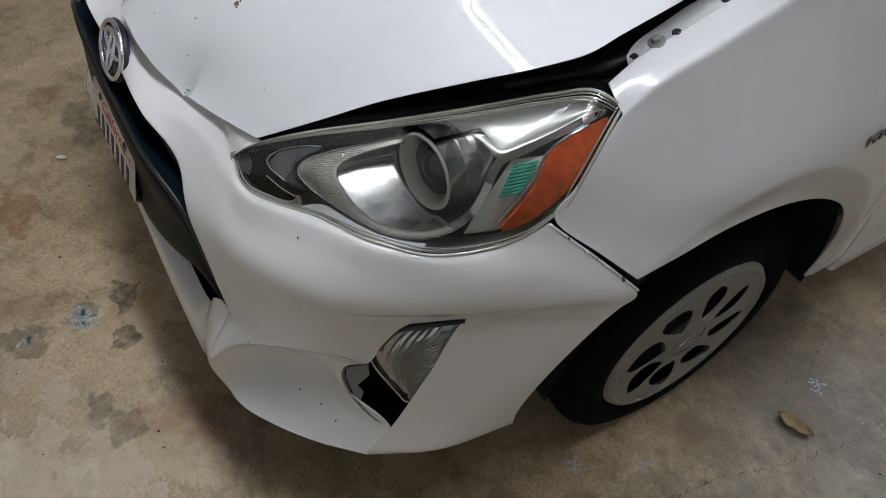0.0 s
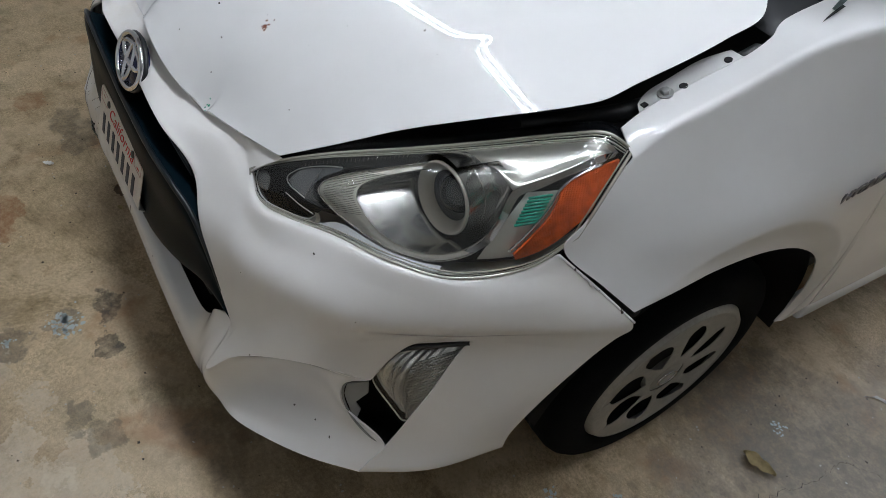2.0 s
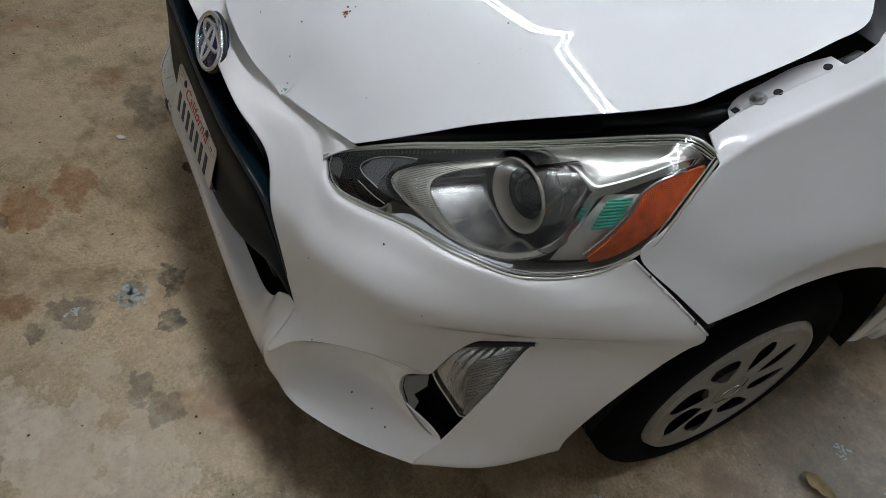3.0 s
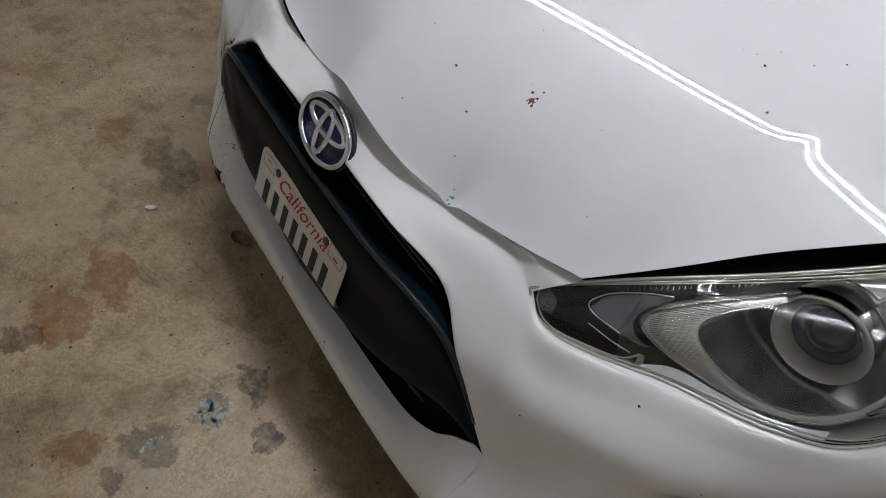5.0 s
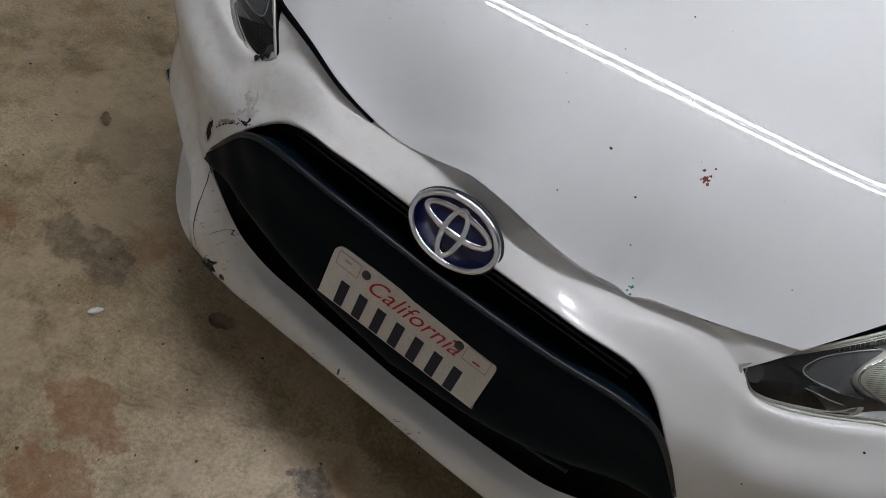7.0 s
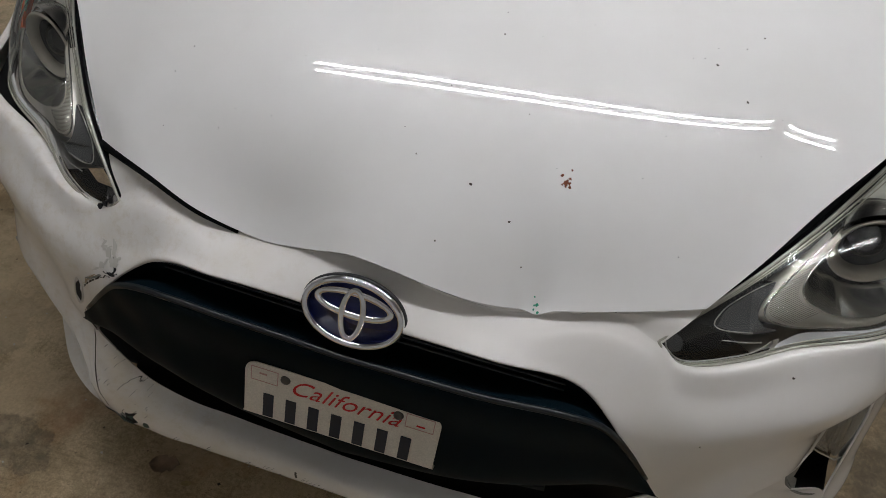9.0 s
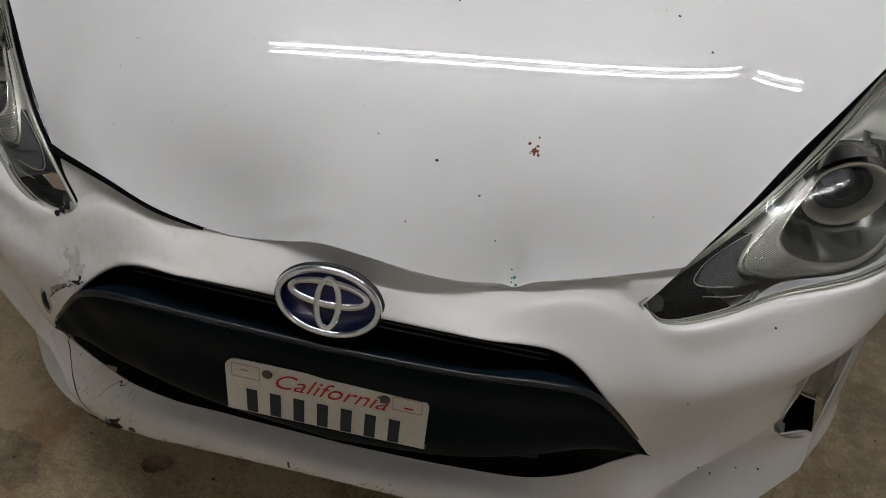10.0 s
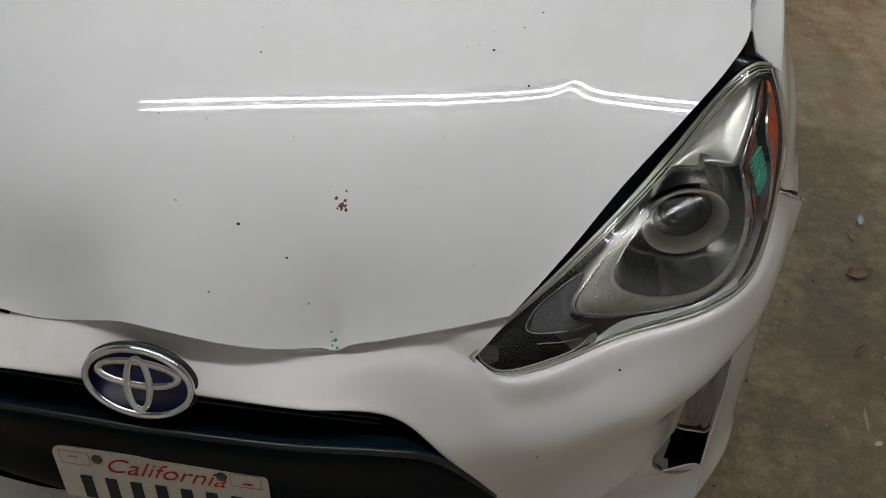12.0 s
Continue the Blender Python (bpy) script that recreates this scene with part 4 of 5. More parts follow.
    done("signal_line", tube(lens_line([(0.19, 0.66), (0.25, 0.78), (0.31, 0.86)], 20, 0.016), 0.0008, 6, up=OUT), PALE_SATIN, lamp)
    done("tip_rim", tube(lens_line([(0.03, 0.1), (0.035, 0.5), (0.06, 0.8), (0.12, 0.93), (0.22, 0.95), (0.3, 0.94), (0.325, 0.86)], 50, 0.01), 0.0011, 6, up=OUT), PALE_SATIN, lamp, "pale trim line round the lens tip")
    bm = ribbon(lens_line([(0.035, 0.3), (0.05, 0.7), (0.075, 0.8)], 16, 0.012), lens_line([(0.05, 0.2), (0.1, 0.5), (0.11, 0.75)], 16, 0.022))
    done("tip_reflector", bm, SMOKE_LIGHT, lamp, "small bright reflector in the lens tip")
    done("pod_step", ribbon(lens_line([(0.318, 0.83), (0.33, 0.9), (0.333, 0.97)], 10, 0.006), lens_line([(0.332, 0.83), (0.345, 0.9), (0.347, 0.97)], 10, 0.006)), MIRROR, lamp, "bright step at the lower edge")
    low = [(0.34, 0.955), (0.4, 0.875), (0.485, 0.915), (0.6, 0.95), (0.7, 0.93)], [(0.35, 0.97), (0.42, 0.982), (0.5, 0.986), (0.6, 0.988), (0.7, 0.985)]
    done("lower_band", ribbon(lens_line(low[0], 36, 0.011), lens_line(low[1], 36, 0.004)), BAND, lamp, "bright satin band")
    for k in range(26):
        u0, v0 = 0.19 + 0.0095 * k, 0.15 - 0.0032 * k
        done("rib", tube([lens_at(u0, v0 - 0.025, 0.011), lens_at(u0 + 0.004, v0 + 0.03, 0.014)], 0.0006, 5), SILVER, lamp)
    for depth, a, b in ((0.008, 0.05, 0.32),):
        done("lower_trim", ribbon(lens_line([(a, 0.93), ((a + b) / 2, 0.95), (b, 0.95)], 24, depth), lens_line([(a + 0.03, 0.82), ((a + b) / 2, 0.985), (b, 0.99)], 24, depth + 0.012)), SMOKE, lamp)
    # bezel crescent and bowl round the projector
    outer, inner = lens_line(BEZEL, 70, 0.02), lens_line(BOWL, 70, 0.026)
    bm = ribbon(outer, inner)
    ribbon(outer, [p - OUT * 0.03 for p in outer], bm)
    done("bezel", bm, SATIN, lamp, "satin grey crescent bezel")
    for k in range(26):
        a, c = outer[10 + k], inner[10 + k]
        done("bezel_rib", tube([a.lerp(c, 0.12) + OUT * 0.0003, a.lerp(c, 0.9) + OUT * 0.0003], 0.0005, 4, up=OUT), SILVER, lamp)
    bead = [p + OUT * 0.001 for p in inner]
    done("bezel_edge", tube(bead, 0.0012, 6, up=OUT), SILVER, lamp)
    done("bezel_rim", tube([p + OUT * 0.001 for p in outer], 0.0014, 6, up=OUT), SILVER, lamp)
    centre = Vector((0.654, 0.318, 0.756))
    aim = Vector((0.12, -0.95, 0.05)).normalized()
    m = frame_axes(centre, aim)
    loop = inner + lens_line([(0.748, 0.66), (0.735, 0.5), (0.705, 0.34), (0.65, 0.22), (0.59, 0.165), (0.53, 0.19)], 24, 0.026)[1:-1]
    turns = [m.inverted() @ p for p in loop]
    for p in turns:
        wide = max(1.0, 0.066 / math.hypot(p.x, p.y))
        p.x, p.y = p.x * wide, p.y * wide
        p.z = max(p.z, 0.004) if p.x < 0.02 else p.z
    loop = [m @ p for p in turns]
    deep = [m @ Vector((0.054 * p.x / math.hypot(p.x, p.y), 0.054 * p.y / math.hypot(p.x, p.y), -0.046)) for p in turns]
    rows = []
    for s in np.linspace(0, 1, 9):
        ring = [p * (1 - s) + q * s - aim * 0.05 * s * (1 - s) for p, q in zip(loop, deep)]
        rows.append([tuple(p) for p in ring + ring[:1]])
    done("bowl", grid_mesh(np.array(rows)), BOWL_METAL, lamp, "mirrored bowl behind the projector")
    done("projector_ring", lathe([(0.0555, 0.002), (0.0545, 0.005), (0.052, 0.005), (0.04, -0.008), (0.0385, -0.03)], 64, m), RING_SATIN, lamp, "wide satin projector ring")
    done("projector_sleeve", lathe([(0.0556, 0.001), (0.0562, -0.012), (0.057, -0.03), (0.0575, -0.045)], 64, m), BOWL_METAL, lamp, "dark mirrored projector sleeve")
    done("projector_edge", lathe([(0.0568, -0.029), (0.0582, -0.0285), (0.0582, -0.027), (0.0566, -0.0265)], 64, m), SILVER, lamp)
    done("projector_barrel", lathe([(0.038, -0.012), (0.036, -0.016), (0.031, -0.017), (0.029, -0.034)], 40, m), BLACK, lamp)
    done("projector_lens", lathe([(0, 0.0), (0.005, -0.0004), (0.01, -0.0018), (0.015, -0.0042), (0.02, -0.008), (0.025, -0.0135), (0.0285, -0.019), (0.03, -0.023)], 48, m), DARKGLASS, lamp, "dark glass projector lens")
    # chrome divider, amber reflector and ribbed light guide
    bm = ribbon(lens_line(STRIP, 60, 0.01), lens_line(STRIP_LOW, 60, 0.014))
    done("chrome_strip", bm, CHROME, lamp, "bright chrome divider strip", thick=0.002)
    done("chrome_line", tube(lens_line([(0.93, 0.225), (0.862, 0.35), (0.848, 0.42), (0.85, 0.52), (0.838, 0.68), (0.82, 0.82)], 40, 0.008), 0.0022, 6, up=OUT), CHROME, lamp)
    bm = ribbon(lens_line(AMBER_IN, 40, 0.007), [p + SLANT * 0.006 for p in lens_line(AMBER_OUT, 40, 0.006)])
    done("amber_reflector", bm, AMBER, lamp, "orange side reflector", thick=0.004)
    for k in range(9):
        v = 0.45 + 0.0225 * k
        done("guide_rib", tube([lens_at(0.777 + 0.0017 * k, v, 0.0105) + SLANT * 0.008, lens_at(0.833 + 0.001 * k, v - 0.012, 0.0095) + SLANT * 0.008], 0.0021, 6), TEAL, lamp, "teal ribbed guide")
    bm = grid_mesh(np.array([[tuple(lens_at(u, v, 0.02) + SLANT * 0.01) for u in np.linspace(0.76, 0.86, 10)] for v in np.linspace(0.4, 0.86, 12)]))
    done("guide_back", bm, MIRROR, lamp)
    # black upper cover between lens and hood
    done("upper_cover", grid_mesh(np.array([[tuple(lens_at(u, 0, 0.004)) for u in np.linspace(0, 1, 40)], [tuple(lens_at(u, 0, 0.006) + Vector((-0.018, 0.014, 0.004)) * min(1, u * 5)) for u in np.linspace(0, 1, 40)],
                                            [tuple(lens_at(u, 0, 0.02) + Vector((-0.04, 0.03, -0.02)) * min(1, u * 5)) for u in np.linspace(0, 1, 40)]])), GLOSSBLACK, lamp, "black upper cover")
    if flip:
        # dark sheet added to give the open gap its shade
        bm = ribbon([lens_at(u, 1, 0.07) for u in np.linspace(0.15, 0.97, 30)], [lens_at(u, 1, 0.02) + Vector((0.02, -0.02, -0.03)) for u in np.linspace(0.15, 0.97, 30)])
        done("gap_backing", bm, DARK, lamp, "added dark sheet behind the gap between lens and bumper")
    done("gap_line", tube([p - OUT * 0.009 for p in edge], 0.005, 6, closed=True, up=OUT), RUBBER, lamp, "black line in the gap round the lens")


for flip in (False, True):
    headlight(flip)

# fog lamps in the bumper corners
FOG = [[(0.714, 0.231, 0.502), (0.748, 0.279, 0.54), (0.786, 0.322, 0.576)], [(0.707, 0.212, 0.478), (0.75, 0.242, 0.503), (0.788, 0.303, 0.54)],
       [(0.712, 0.203, 0.445), (0.755, 0.227, 0.45), (0.788, 0.268, 0.47)], [(0.764, 0.226, 0.4), (0.772, 0.23, 0.395), (0.784, 0.239, 0.402)]]
for flip in (False, True):
    make = mirrored if flip else (lambda r: r)
    s = -1 if flip else 1
    fog = part("fog_lamp", skin(make(FOG), 24, 30), CLEAR, car, "clear ribbed fog lamp hanging loose in its opening")
    fog.visible_shadow = False
    facing(fog, (0.6 * s, -0.8, 0.1))
    behind = [[(x - 0.004, y + 0.01, z - 0.002) for x, y, z in r] for r in FOG]
    grid = surface(make(behind), 40, 30)
    for i in range(40):
        grid[:, i, 1] += 0.006 * math.sin(i * 0.16) + 0.0012 * math.sin(i * 1.25)
    part("reflector", grid_mesh(grid), FOG_METAL, fog, "bright ribbed reflector")
    edge = surface(make(FOG), 101, 101)
    loop = [tuple(p) for p in edge[-1, -8::-1]] + [tuple(p) for p in edge[-2:0:-1, 0]] + [tuple(p) for p in edge[0, :92]]
    part("lamp_rim", tube(loop[::3], 0.0016, 6), RIM, fog)
    for i in (16, 21, 26):
        part("rib", tube([tuple(edge[j, i + int(10 * math.sin(j * 0.025))] + np.array((0, 0.002, 0))) for j in range(26, 76, 3)], 0.0011, 6), FOG_METAL, fog)
    for k in range(15):
        a, c = edge[22 + 4 * k, 46 + k], edge[12 + 4 * k, 94]
        part("rib", tube([tuple(a + np.array((0, 0.003, 0))), tuple((a + c) / 2 + np.array((0, 0.002, 0))), tuple(c + np.array((0, 0.003, 0)))], 0.0011, 6), FOG_METAL, fog)
    plate = [[tuple(edge[j, i] + np.array((0, 0.0035, 0))) for i in (36, 40, 44)] for j in range(34, 80, 5)]
    part("rib_plate", grid_mesh(np.array(plate)), FOG_METAL, fog)
    # black rod stands in for the shadow in the gap above the lamp
    part("gap_shade", tube([(s * x, y, z) for x, y, z in curve([(0.711, 0.222, 0.505), (0.722, 0.24, 0.521), (0.752, 0.277, 0.547), (0.786, 0.318, 0.573)], 20)], 0.0045, 8), BLACK, fog, "black rod painting the gap's shade along the top")
    cave = [[(0.64, 0.24, 0.53), (0.72, 0.3, 0.6), (0.82, 0.4, 0.59)], [(0.64, 0.27, 0.45), (0.73, 0.34, 0.45), (0.845, 0.4, 0.45)], [(0.66, 0.2, 0.3), (0.73, 0.26, 0.29), (0.825, 0.33, 0.3)], [(0.7, 0.168, 0.362), (0.738, 0.18, 0.342), (0.781, 0.208, 0.334)]]
    part("fog_cavity", skin(make(cave), 12, 20), DARK, car, "dark hole behind the fog lamp")
    bracket = [[(0.686, 0.17, 0.42), (0.707, 0.198, 0.437)], [(0.689, 0.165, 0.4), (0.712, 0.197, 0.412)], [(0.699, 0.167, 0.384), (0.706, 0.178, 0.388)], [(0.702, 0.168, 0.381), (0.716, 0.184, 0.377)], [(0.714, 0.17, 0.364), (0.72, 0.176, 0.36)]]
    part("bracket", grid_mesh(np.array([[(s * x, y, z) for x, y, z in r] for r in bracket])), GREY, car, "broken pale plastic bracket in the fog opening", 0.003, smooth=False)
    rim = curve([(0.705, 0.19, 0.446), (0.684, 0.167, 0.421), (0.687, 0.16, 0.4), (0.7, 0.161, 0.378), (0.714, 0.165, 0.364), (0.75, 0.183, 0.341), (0.777, 0.201, 0.337)], 40)
    part("opening_edge", tube([(s * x, y + 0.003, z + 0.001) for x, y, z in rim], 0.0022, 6), GREY, car, "worn edge of the fog opening")

# grille panel, slats, lower intake
GRILLE_BACK = [(0, 0.085, 0.645), (0.2, 0.085, 0.65), (0.31, 0.095, 0.625), (0.38, 0.085, 0.58), (0.478, 0.08, 0.445)]
GRILLE_FLOOR = [(0, 0.07, 0.572), (0.2, 0.072, 0.577), (0.31, 0.078, 0.577), (0.374, 0.07, 0.555), (0.478, 0.07, 0.435)]
GRILLE_STEP = [(0, 0.011, 0.582), (0.2, 0.015, 0.587), (0.31, 0.023, 0.592), (0.369, 0.034, 0.571), (0.482, 0.053, 0.43)]
GRILLE_RIDGE = [(0, 0.006, 0.583), (0.2, 0.01, 0.588), (0.31, 0.018, 0.594), (0.368, 0.03, 0.573), (0.482, 0.05, 0.43)]
GRILLE_NOSE = [(0, 0.0, 0.576), (0.2, 0.004, 0.58), (0.31, 0.013, 0.586), (0.369, 0.026, 0.566), (0.483, 0.048, 0.429)]
GRILLE_FACE = [(0, -0.004, 0.5), (0.2, 0.0, 0.505), (0.31, 0.01, 0.515), (0.38, 0.024, 0.52), (0.483, 0.046, 0.426)]
GRILLE_EDGE = [(0, -0.006, 0.342), (0.2, -0.002, 0.375), (0.31, 0.012, 0.405), (0.39, 0.026, 0.436), (0.485, 0.046, 0.423)]
GRILLE_UNDER = [(0, 0.06, 0.33), (0.2, 0.06, 0.365), (0.31, 0.06, 0.395), (0.39, 0.055, 0.428), (0.485, 0.06, 0.418)]
GRILLE = [GRILLE_BACK, GRILLE_FLOOR, GRILLE_STEP, GRILLE_RIDGE, GRILLE_NOSE, GRILLE_FACE, GRILLE_EDGE, GRILLE_UNDER]
half = surface(GRILLE, 60, 60)
bm = grid_mesh(np.concatenate([warped(half, True)[:, :0:-1], half], axis=1))
grille = part("grille", bm, PANEL, car, "dark grey plastic grille panel", 0.002)
ridge = [tuple(p) for p in half[int(np.argmin(np.linalg.norm(half[:, 0] - np.array(GRILLE_RIDGE[0]), axis=1)))]]
whole = [crushed(-x, y, z) for x, y, z in ridge[:0:-1]] + ridge
part("ridge", tube([(x, y - 0.001, z - 0.001) for x, y, z in whole[4:-4]], 0.005, 10), RIDGE, grille, "rounded ridge along the grille")
for k in range(3):
    z = 0.606 + 0.013 * k
    line = [(x, 0.044 + 0.12 * x * x, z - 0.1 * x * x) for x in np.linspace(-0.3, 0.3, 40)]
    part("slat", tube(line, 0.004, 6, flat=0.5), RIDGE, grille)
INTAKE = [[(s * w, y, z) for s in (-1, -0.5, 0, 0.5, 1)] for w, y, z in ((0.49, 0.1, 0.5), (0.49, 0.1, 0.38), (0.46, 0.1, 0.24), (0.44, 0.03, 0.213))]
intake = part("lower_intake", skin(INTAKE, 30, 12), DARK, car, "dark lower intake")
for z in (0.285, 0.315):
    part("slat", tube([(x, 0.055, z + 0.35 * x * x) for x in np.linspace(-0.33, 0.33, 30)], 0.005, 6), BLACK, intake)

# emblem: oval ring with two crossing ovals, plain shapes
EMBLEM = frame_axes((0.002, 0.034, 0.648), (0, -0.9, 0.42)) @ Matrix.Scale(0.9, 4)


def oval(a, b, cx=0, cy=0, n=60, z=0.0):
    return [EMBLEM @ Vector((cx + a * math.cos(2 * math.pi * k / n), cy + b * math.sin(2 * math.pi * k / n), z)) for k in range(n)]


emblem = part("emblem", lathe([(0, 0.001), (0.076, 0.001), (0.078, -0.014)], 60, EMBLEM @ Matrix.Diagonal((1, 0.68, 1, 1))), BLUE, car, "oval chrome emblem with a dark blue field")
normal = EMBLEM.to_3x3() @ Vector((0, 0, 1))
part("ring", tube(oval(0.076, 0.0515, z=0.002), 0.0052, 10, closed=True, up=normal), CHROME, emblem, "chrome outer ring")
part("base_rim", tube(oval(0.0795, 0.0545, z=-0.006), 0.004, 8, closed=True, up=normal), BLACK, emblem)


def oval_band(a, b, cy, wide, high, z):
    """A flat oval band with a raised, bevelled middle."""
    bm = bmesh.new()
    n = 60
    rings = []
    for s, h in ((-1, 0), (-0.7, 1), (0.7, 1), (1, 0)):
        rings.append([bm.verts.new(EMBLEM @ Vector(((a + s * wide) * math.cos(2 * math.pi * k / n), cy + (b + s * wide) * math.sin(2 * math.pi * k / n), z + h * high))) for k in range(n)])
    for p, q in zip(rings, rings[1:]):
        for k in range(n):
            bm.faces.new((p[k], p[(k + 1) % n], q[(k + 1) % n], q[k]))
    return bm


part("upper_oval", oval_band(0.0575, 0.0185, 0.0135, 0.0055, 0.0035, 0.001), CHROME, emblem)
part("upright_oval", oval_band(0.0165, 0.04, -0.003, 0.005, 0.0035, 0.002), CHROME, emblem)


def text_mesh(words, size, depth, shear=0.0, thin=0.0):
    data = bpy.data.curves.new("words", "FONT")
    data.body, data.size, data.extrude, data.shear, data.align_x, data.align_y = words, size, depth, shear, "CENTER", "CENTER"
    data.offset = thin
    ob = bpy.data.objects.new("words", data)
    scene.collection.objects.link(ob)
    me = bpy.data.meshes.new_from_object(ob.evaluated_get(bpy.context.evaluated_depsgraph_get()))
    bpy.data.objects.remove(ob)
    bm = bmesh.new()
    bm.from_mesh(me)
    return bm


def placed(bm, m):
    bm.transform(m)
    return bm


# number plate, its lower third bent back under the bumper
PLATE_AT = frame_axes((0.003, -0.007, 0.503), (0.02, -0.97, 0.24), (0.0, 0, 1)) @ Matrix.Rotation(radians(-0.3), 4, "Z")


def rounded(w, top, low, r, n=6):
    out = [(w, low), (w, top - r)]
    out += [(w - r + r * math.cos(q), top - r + r * math.sin(q)) for q in np.linspace(0, math.pi / 2, n)]
    out += [(-w + r - r * math.sin(q), top - r + r * math.cos(q)) for q in np.linspace(0, math.pi / 2, n)]
    return out + [(-w, top - r), (-w, low)]


plate = part("licence_plate", sheet(rounded(0.151, 0.017, -0.087, 0.019), 0.0015, PLATE_AT), PLATE, car, "white number plate, bent back along its lower edge", smooth=False)
part("folded_edge", sheet([(-0.1525, 0.0), (0.1525, 0.0), (0.1525, -0.05), (-0.1525, -0.05)], 0.0015, PLATE_AT @ Matrix.Translation((0, -0.087, 0)) @ Matrix.Rotation(radians(68), 4, "X")), PLATE, plate, smooth=False)
part("state_name", placed(text_mesh("California", 0.043, 0.0004, 0.45, -0.0003), PLATE_AT @ Matrix.Translation((0.004, -0.011, 0.0006)) @ Matrix.Diagonal((1.02, 0.95, 1, 1))), RED, plate, "red script lettering", smooth=False)
for k in range(7):
    x = -0.112 + 0.036 * k
    part("bar", box((0.0165, 0.046, 0.0008), (0, 0, 0), 0.0, turn=PLATE_AT @ Matrix.Translation((x, -0.0615, 0.0006))), INK, plate, "dark blue registration bar", smooth=False)
for sx in (-0.12, 0.12):
    for w, h, x, y in ((0.042, 0.0012, sx, 0.008), (0.042, 0.0012, sx, -0.017), (0.0012, 0.025, sx - 0.021, -0.0045), (0.0012, 0.025, sx + 0.021, -0.0045)):
        part("sticker_line", box((w, h, 0.0005), turn=PLATE_AT @ Matrix.Translation((x, y, 0.0004))), PALERED, plate, smooth=False)
part("sticker_mark", box((0.013, 0.003, 0.0005), turn=PLATE_AT @ Matrix.Translation((0.122, -0.01, 0.0005))), RED, plate, smooth=False)
part("sticker_mark", box((0.012, 0.003, 0.0005), turn=PLATE_AT @ Matrix.Translation((-0.122, -0.002, 0.0005))), PALERED, plate, smooth=False)
for sx in (-0.087, 0.087):
    bm = lathe([(0, 0.0035), (0.004, 0.0035), (0.0072, 0.0022), (0.0078, 0)], 20, PLATE_AT @ Matrix.Translation((sx, -0.001, 0.0)))
    part("screw", bm, DULL, plate, "dull plate screw")

# cracks, scrapes and chips on the crushed corner
body_tree = BVHTree.FromObject(crushed_bumper, bpy.context.evaluated_depsgraph_get())


def on_bumper(x, z, away=1.0):
    """A pose on the crushed bumper seen straight from the front at (x, z)."""
    place, n, _, _ = body_tree.ray_cast(Vector((x, -0.5, z)), Vector((0, 1, 0)))
    if place is None:
        place, n, _, _ = body_tree.find_nearest(Vector((x, 0, z)))
    n = n if n.y < 0 else -n
    return frame_axes(place, n)


def crack(line, width, mat, label, name="crack", jitter=0.002, n=14, lift=0.0004):
    rnd = random.Random(len(line) * 7 + int(1e4 * width))
    left, right = [], []
    for k, (x, z) in enumerate(curve(line, n)):
        x, z = x + rnd.uniform(-jitter, jitter), z + rnd.uniform(-jitter, jitter)
        w = width * (0.3 + 0.7 * math.sin(math.pi * (k + 0.5) / n)) * rnd.uniform(0.6, 1.3)
        m = on_bumper(x, z)
        d = m.to_3x3() @ Vector((0, 0, lift))
        side = m.to_3x3() @ Vector((w, w * 0.4, 0))
        left.append(tuple(m.translation + d - side)), right.append(tuple(m.translation + d + side))
    return part(name, grid_mesh(np.array([left, right])), mat, crushed_bumper, label, 0.0006, smooth=False)


crack([(-0.385, 0.6), (-0.38, 0.585), (-0.378, 0.572), (-0.392, 0.565)], 0.0022, DARK, "dark split in the plastic")
crack([(-0.4, 0.562), (-0.385, 0.565), (-0.37, 0.572)], 0.003, DARK, "dark split in the plastic")
crack([(-0.345, 0.34), (-0.365, 0.325), (-0.385, 0.325), (-0.405, 0.312)], 0.0013, DARK, "hairline crack across the lip", jitter=0.0007)
crack([(-0.44, 0.53), (-0.425, 0.54), (-0.405, 0.555)], 0.0045, GREY, "bare plastic where paint flaked off", "scrape", 0.003)
crack([(-0.41, 0.6), (-0.4, 0.59), (-0.39, 0.6)], 0.005, FLAKE, "lifted flakes of paint", "scrape", 0.004)
crack([(-0.425, 0.552), (-0.41, 0.565), (-0.395, 0.58)], 0.004, FLAKE, "lifted flakes of paint", "scrape", 0.004)
crack([(-0.461, 0.513), (-0.467, 0.49), (-0.463, 0.468)], 0.0065, DARK, "torn slot beside the grille", "slot", 0.0003)
crack([(-0.452, 0.506), (-0.435, 0.526), (-0.418, 0.541), (-0.402, 0.553), (-0.385, 0.562)], 0.0024, GRIME, "dark torn edge along the grille corner", "tear", 0.0016, 26)
crack([(-0.449, 0.514), (-0.432, 0.535), (-0.415, 0.549)], 0.003, TAN, "tan primer along the tear", "scrape", 0.002, 18, 0.0003)
for line in ([(-0.388, 0.612), (-0.384, 0.6), (-0.379, 0.588), (-0.382, 0.574)], [(-0.404, 0.594), (-0.394, 0.588), (-0.386, 0.579)], [(-0.37, 0.596), (-0.375, 0.588), (-0.379, 0.578)]):
    crack(line, 0.0042, FLAKE, "white lifted flakes round the split", "scrape", 0.003, 9, 0.0012)
loop = []
for k in range(28):
    q = 2 * math.pi * k / 28
    m = on_bumper(-0.465 + 0.0085 * math.cos(q) + 0.003 * math.sin(q), 0.49 + 0.027 * math.sin(q))
    loop.append(m.translation + m.to_3x3() @ Vector((0, 0, 0.0008)))
part("slot_edge", tube(loop, 0.0016, 6, closed=True, up=(0, -1, 0)), FLAKE, crushed_bumper, "pale torn rim of the slot")
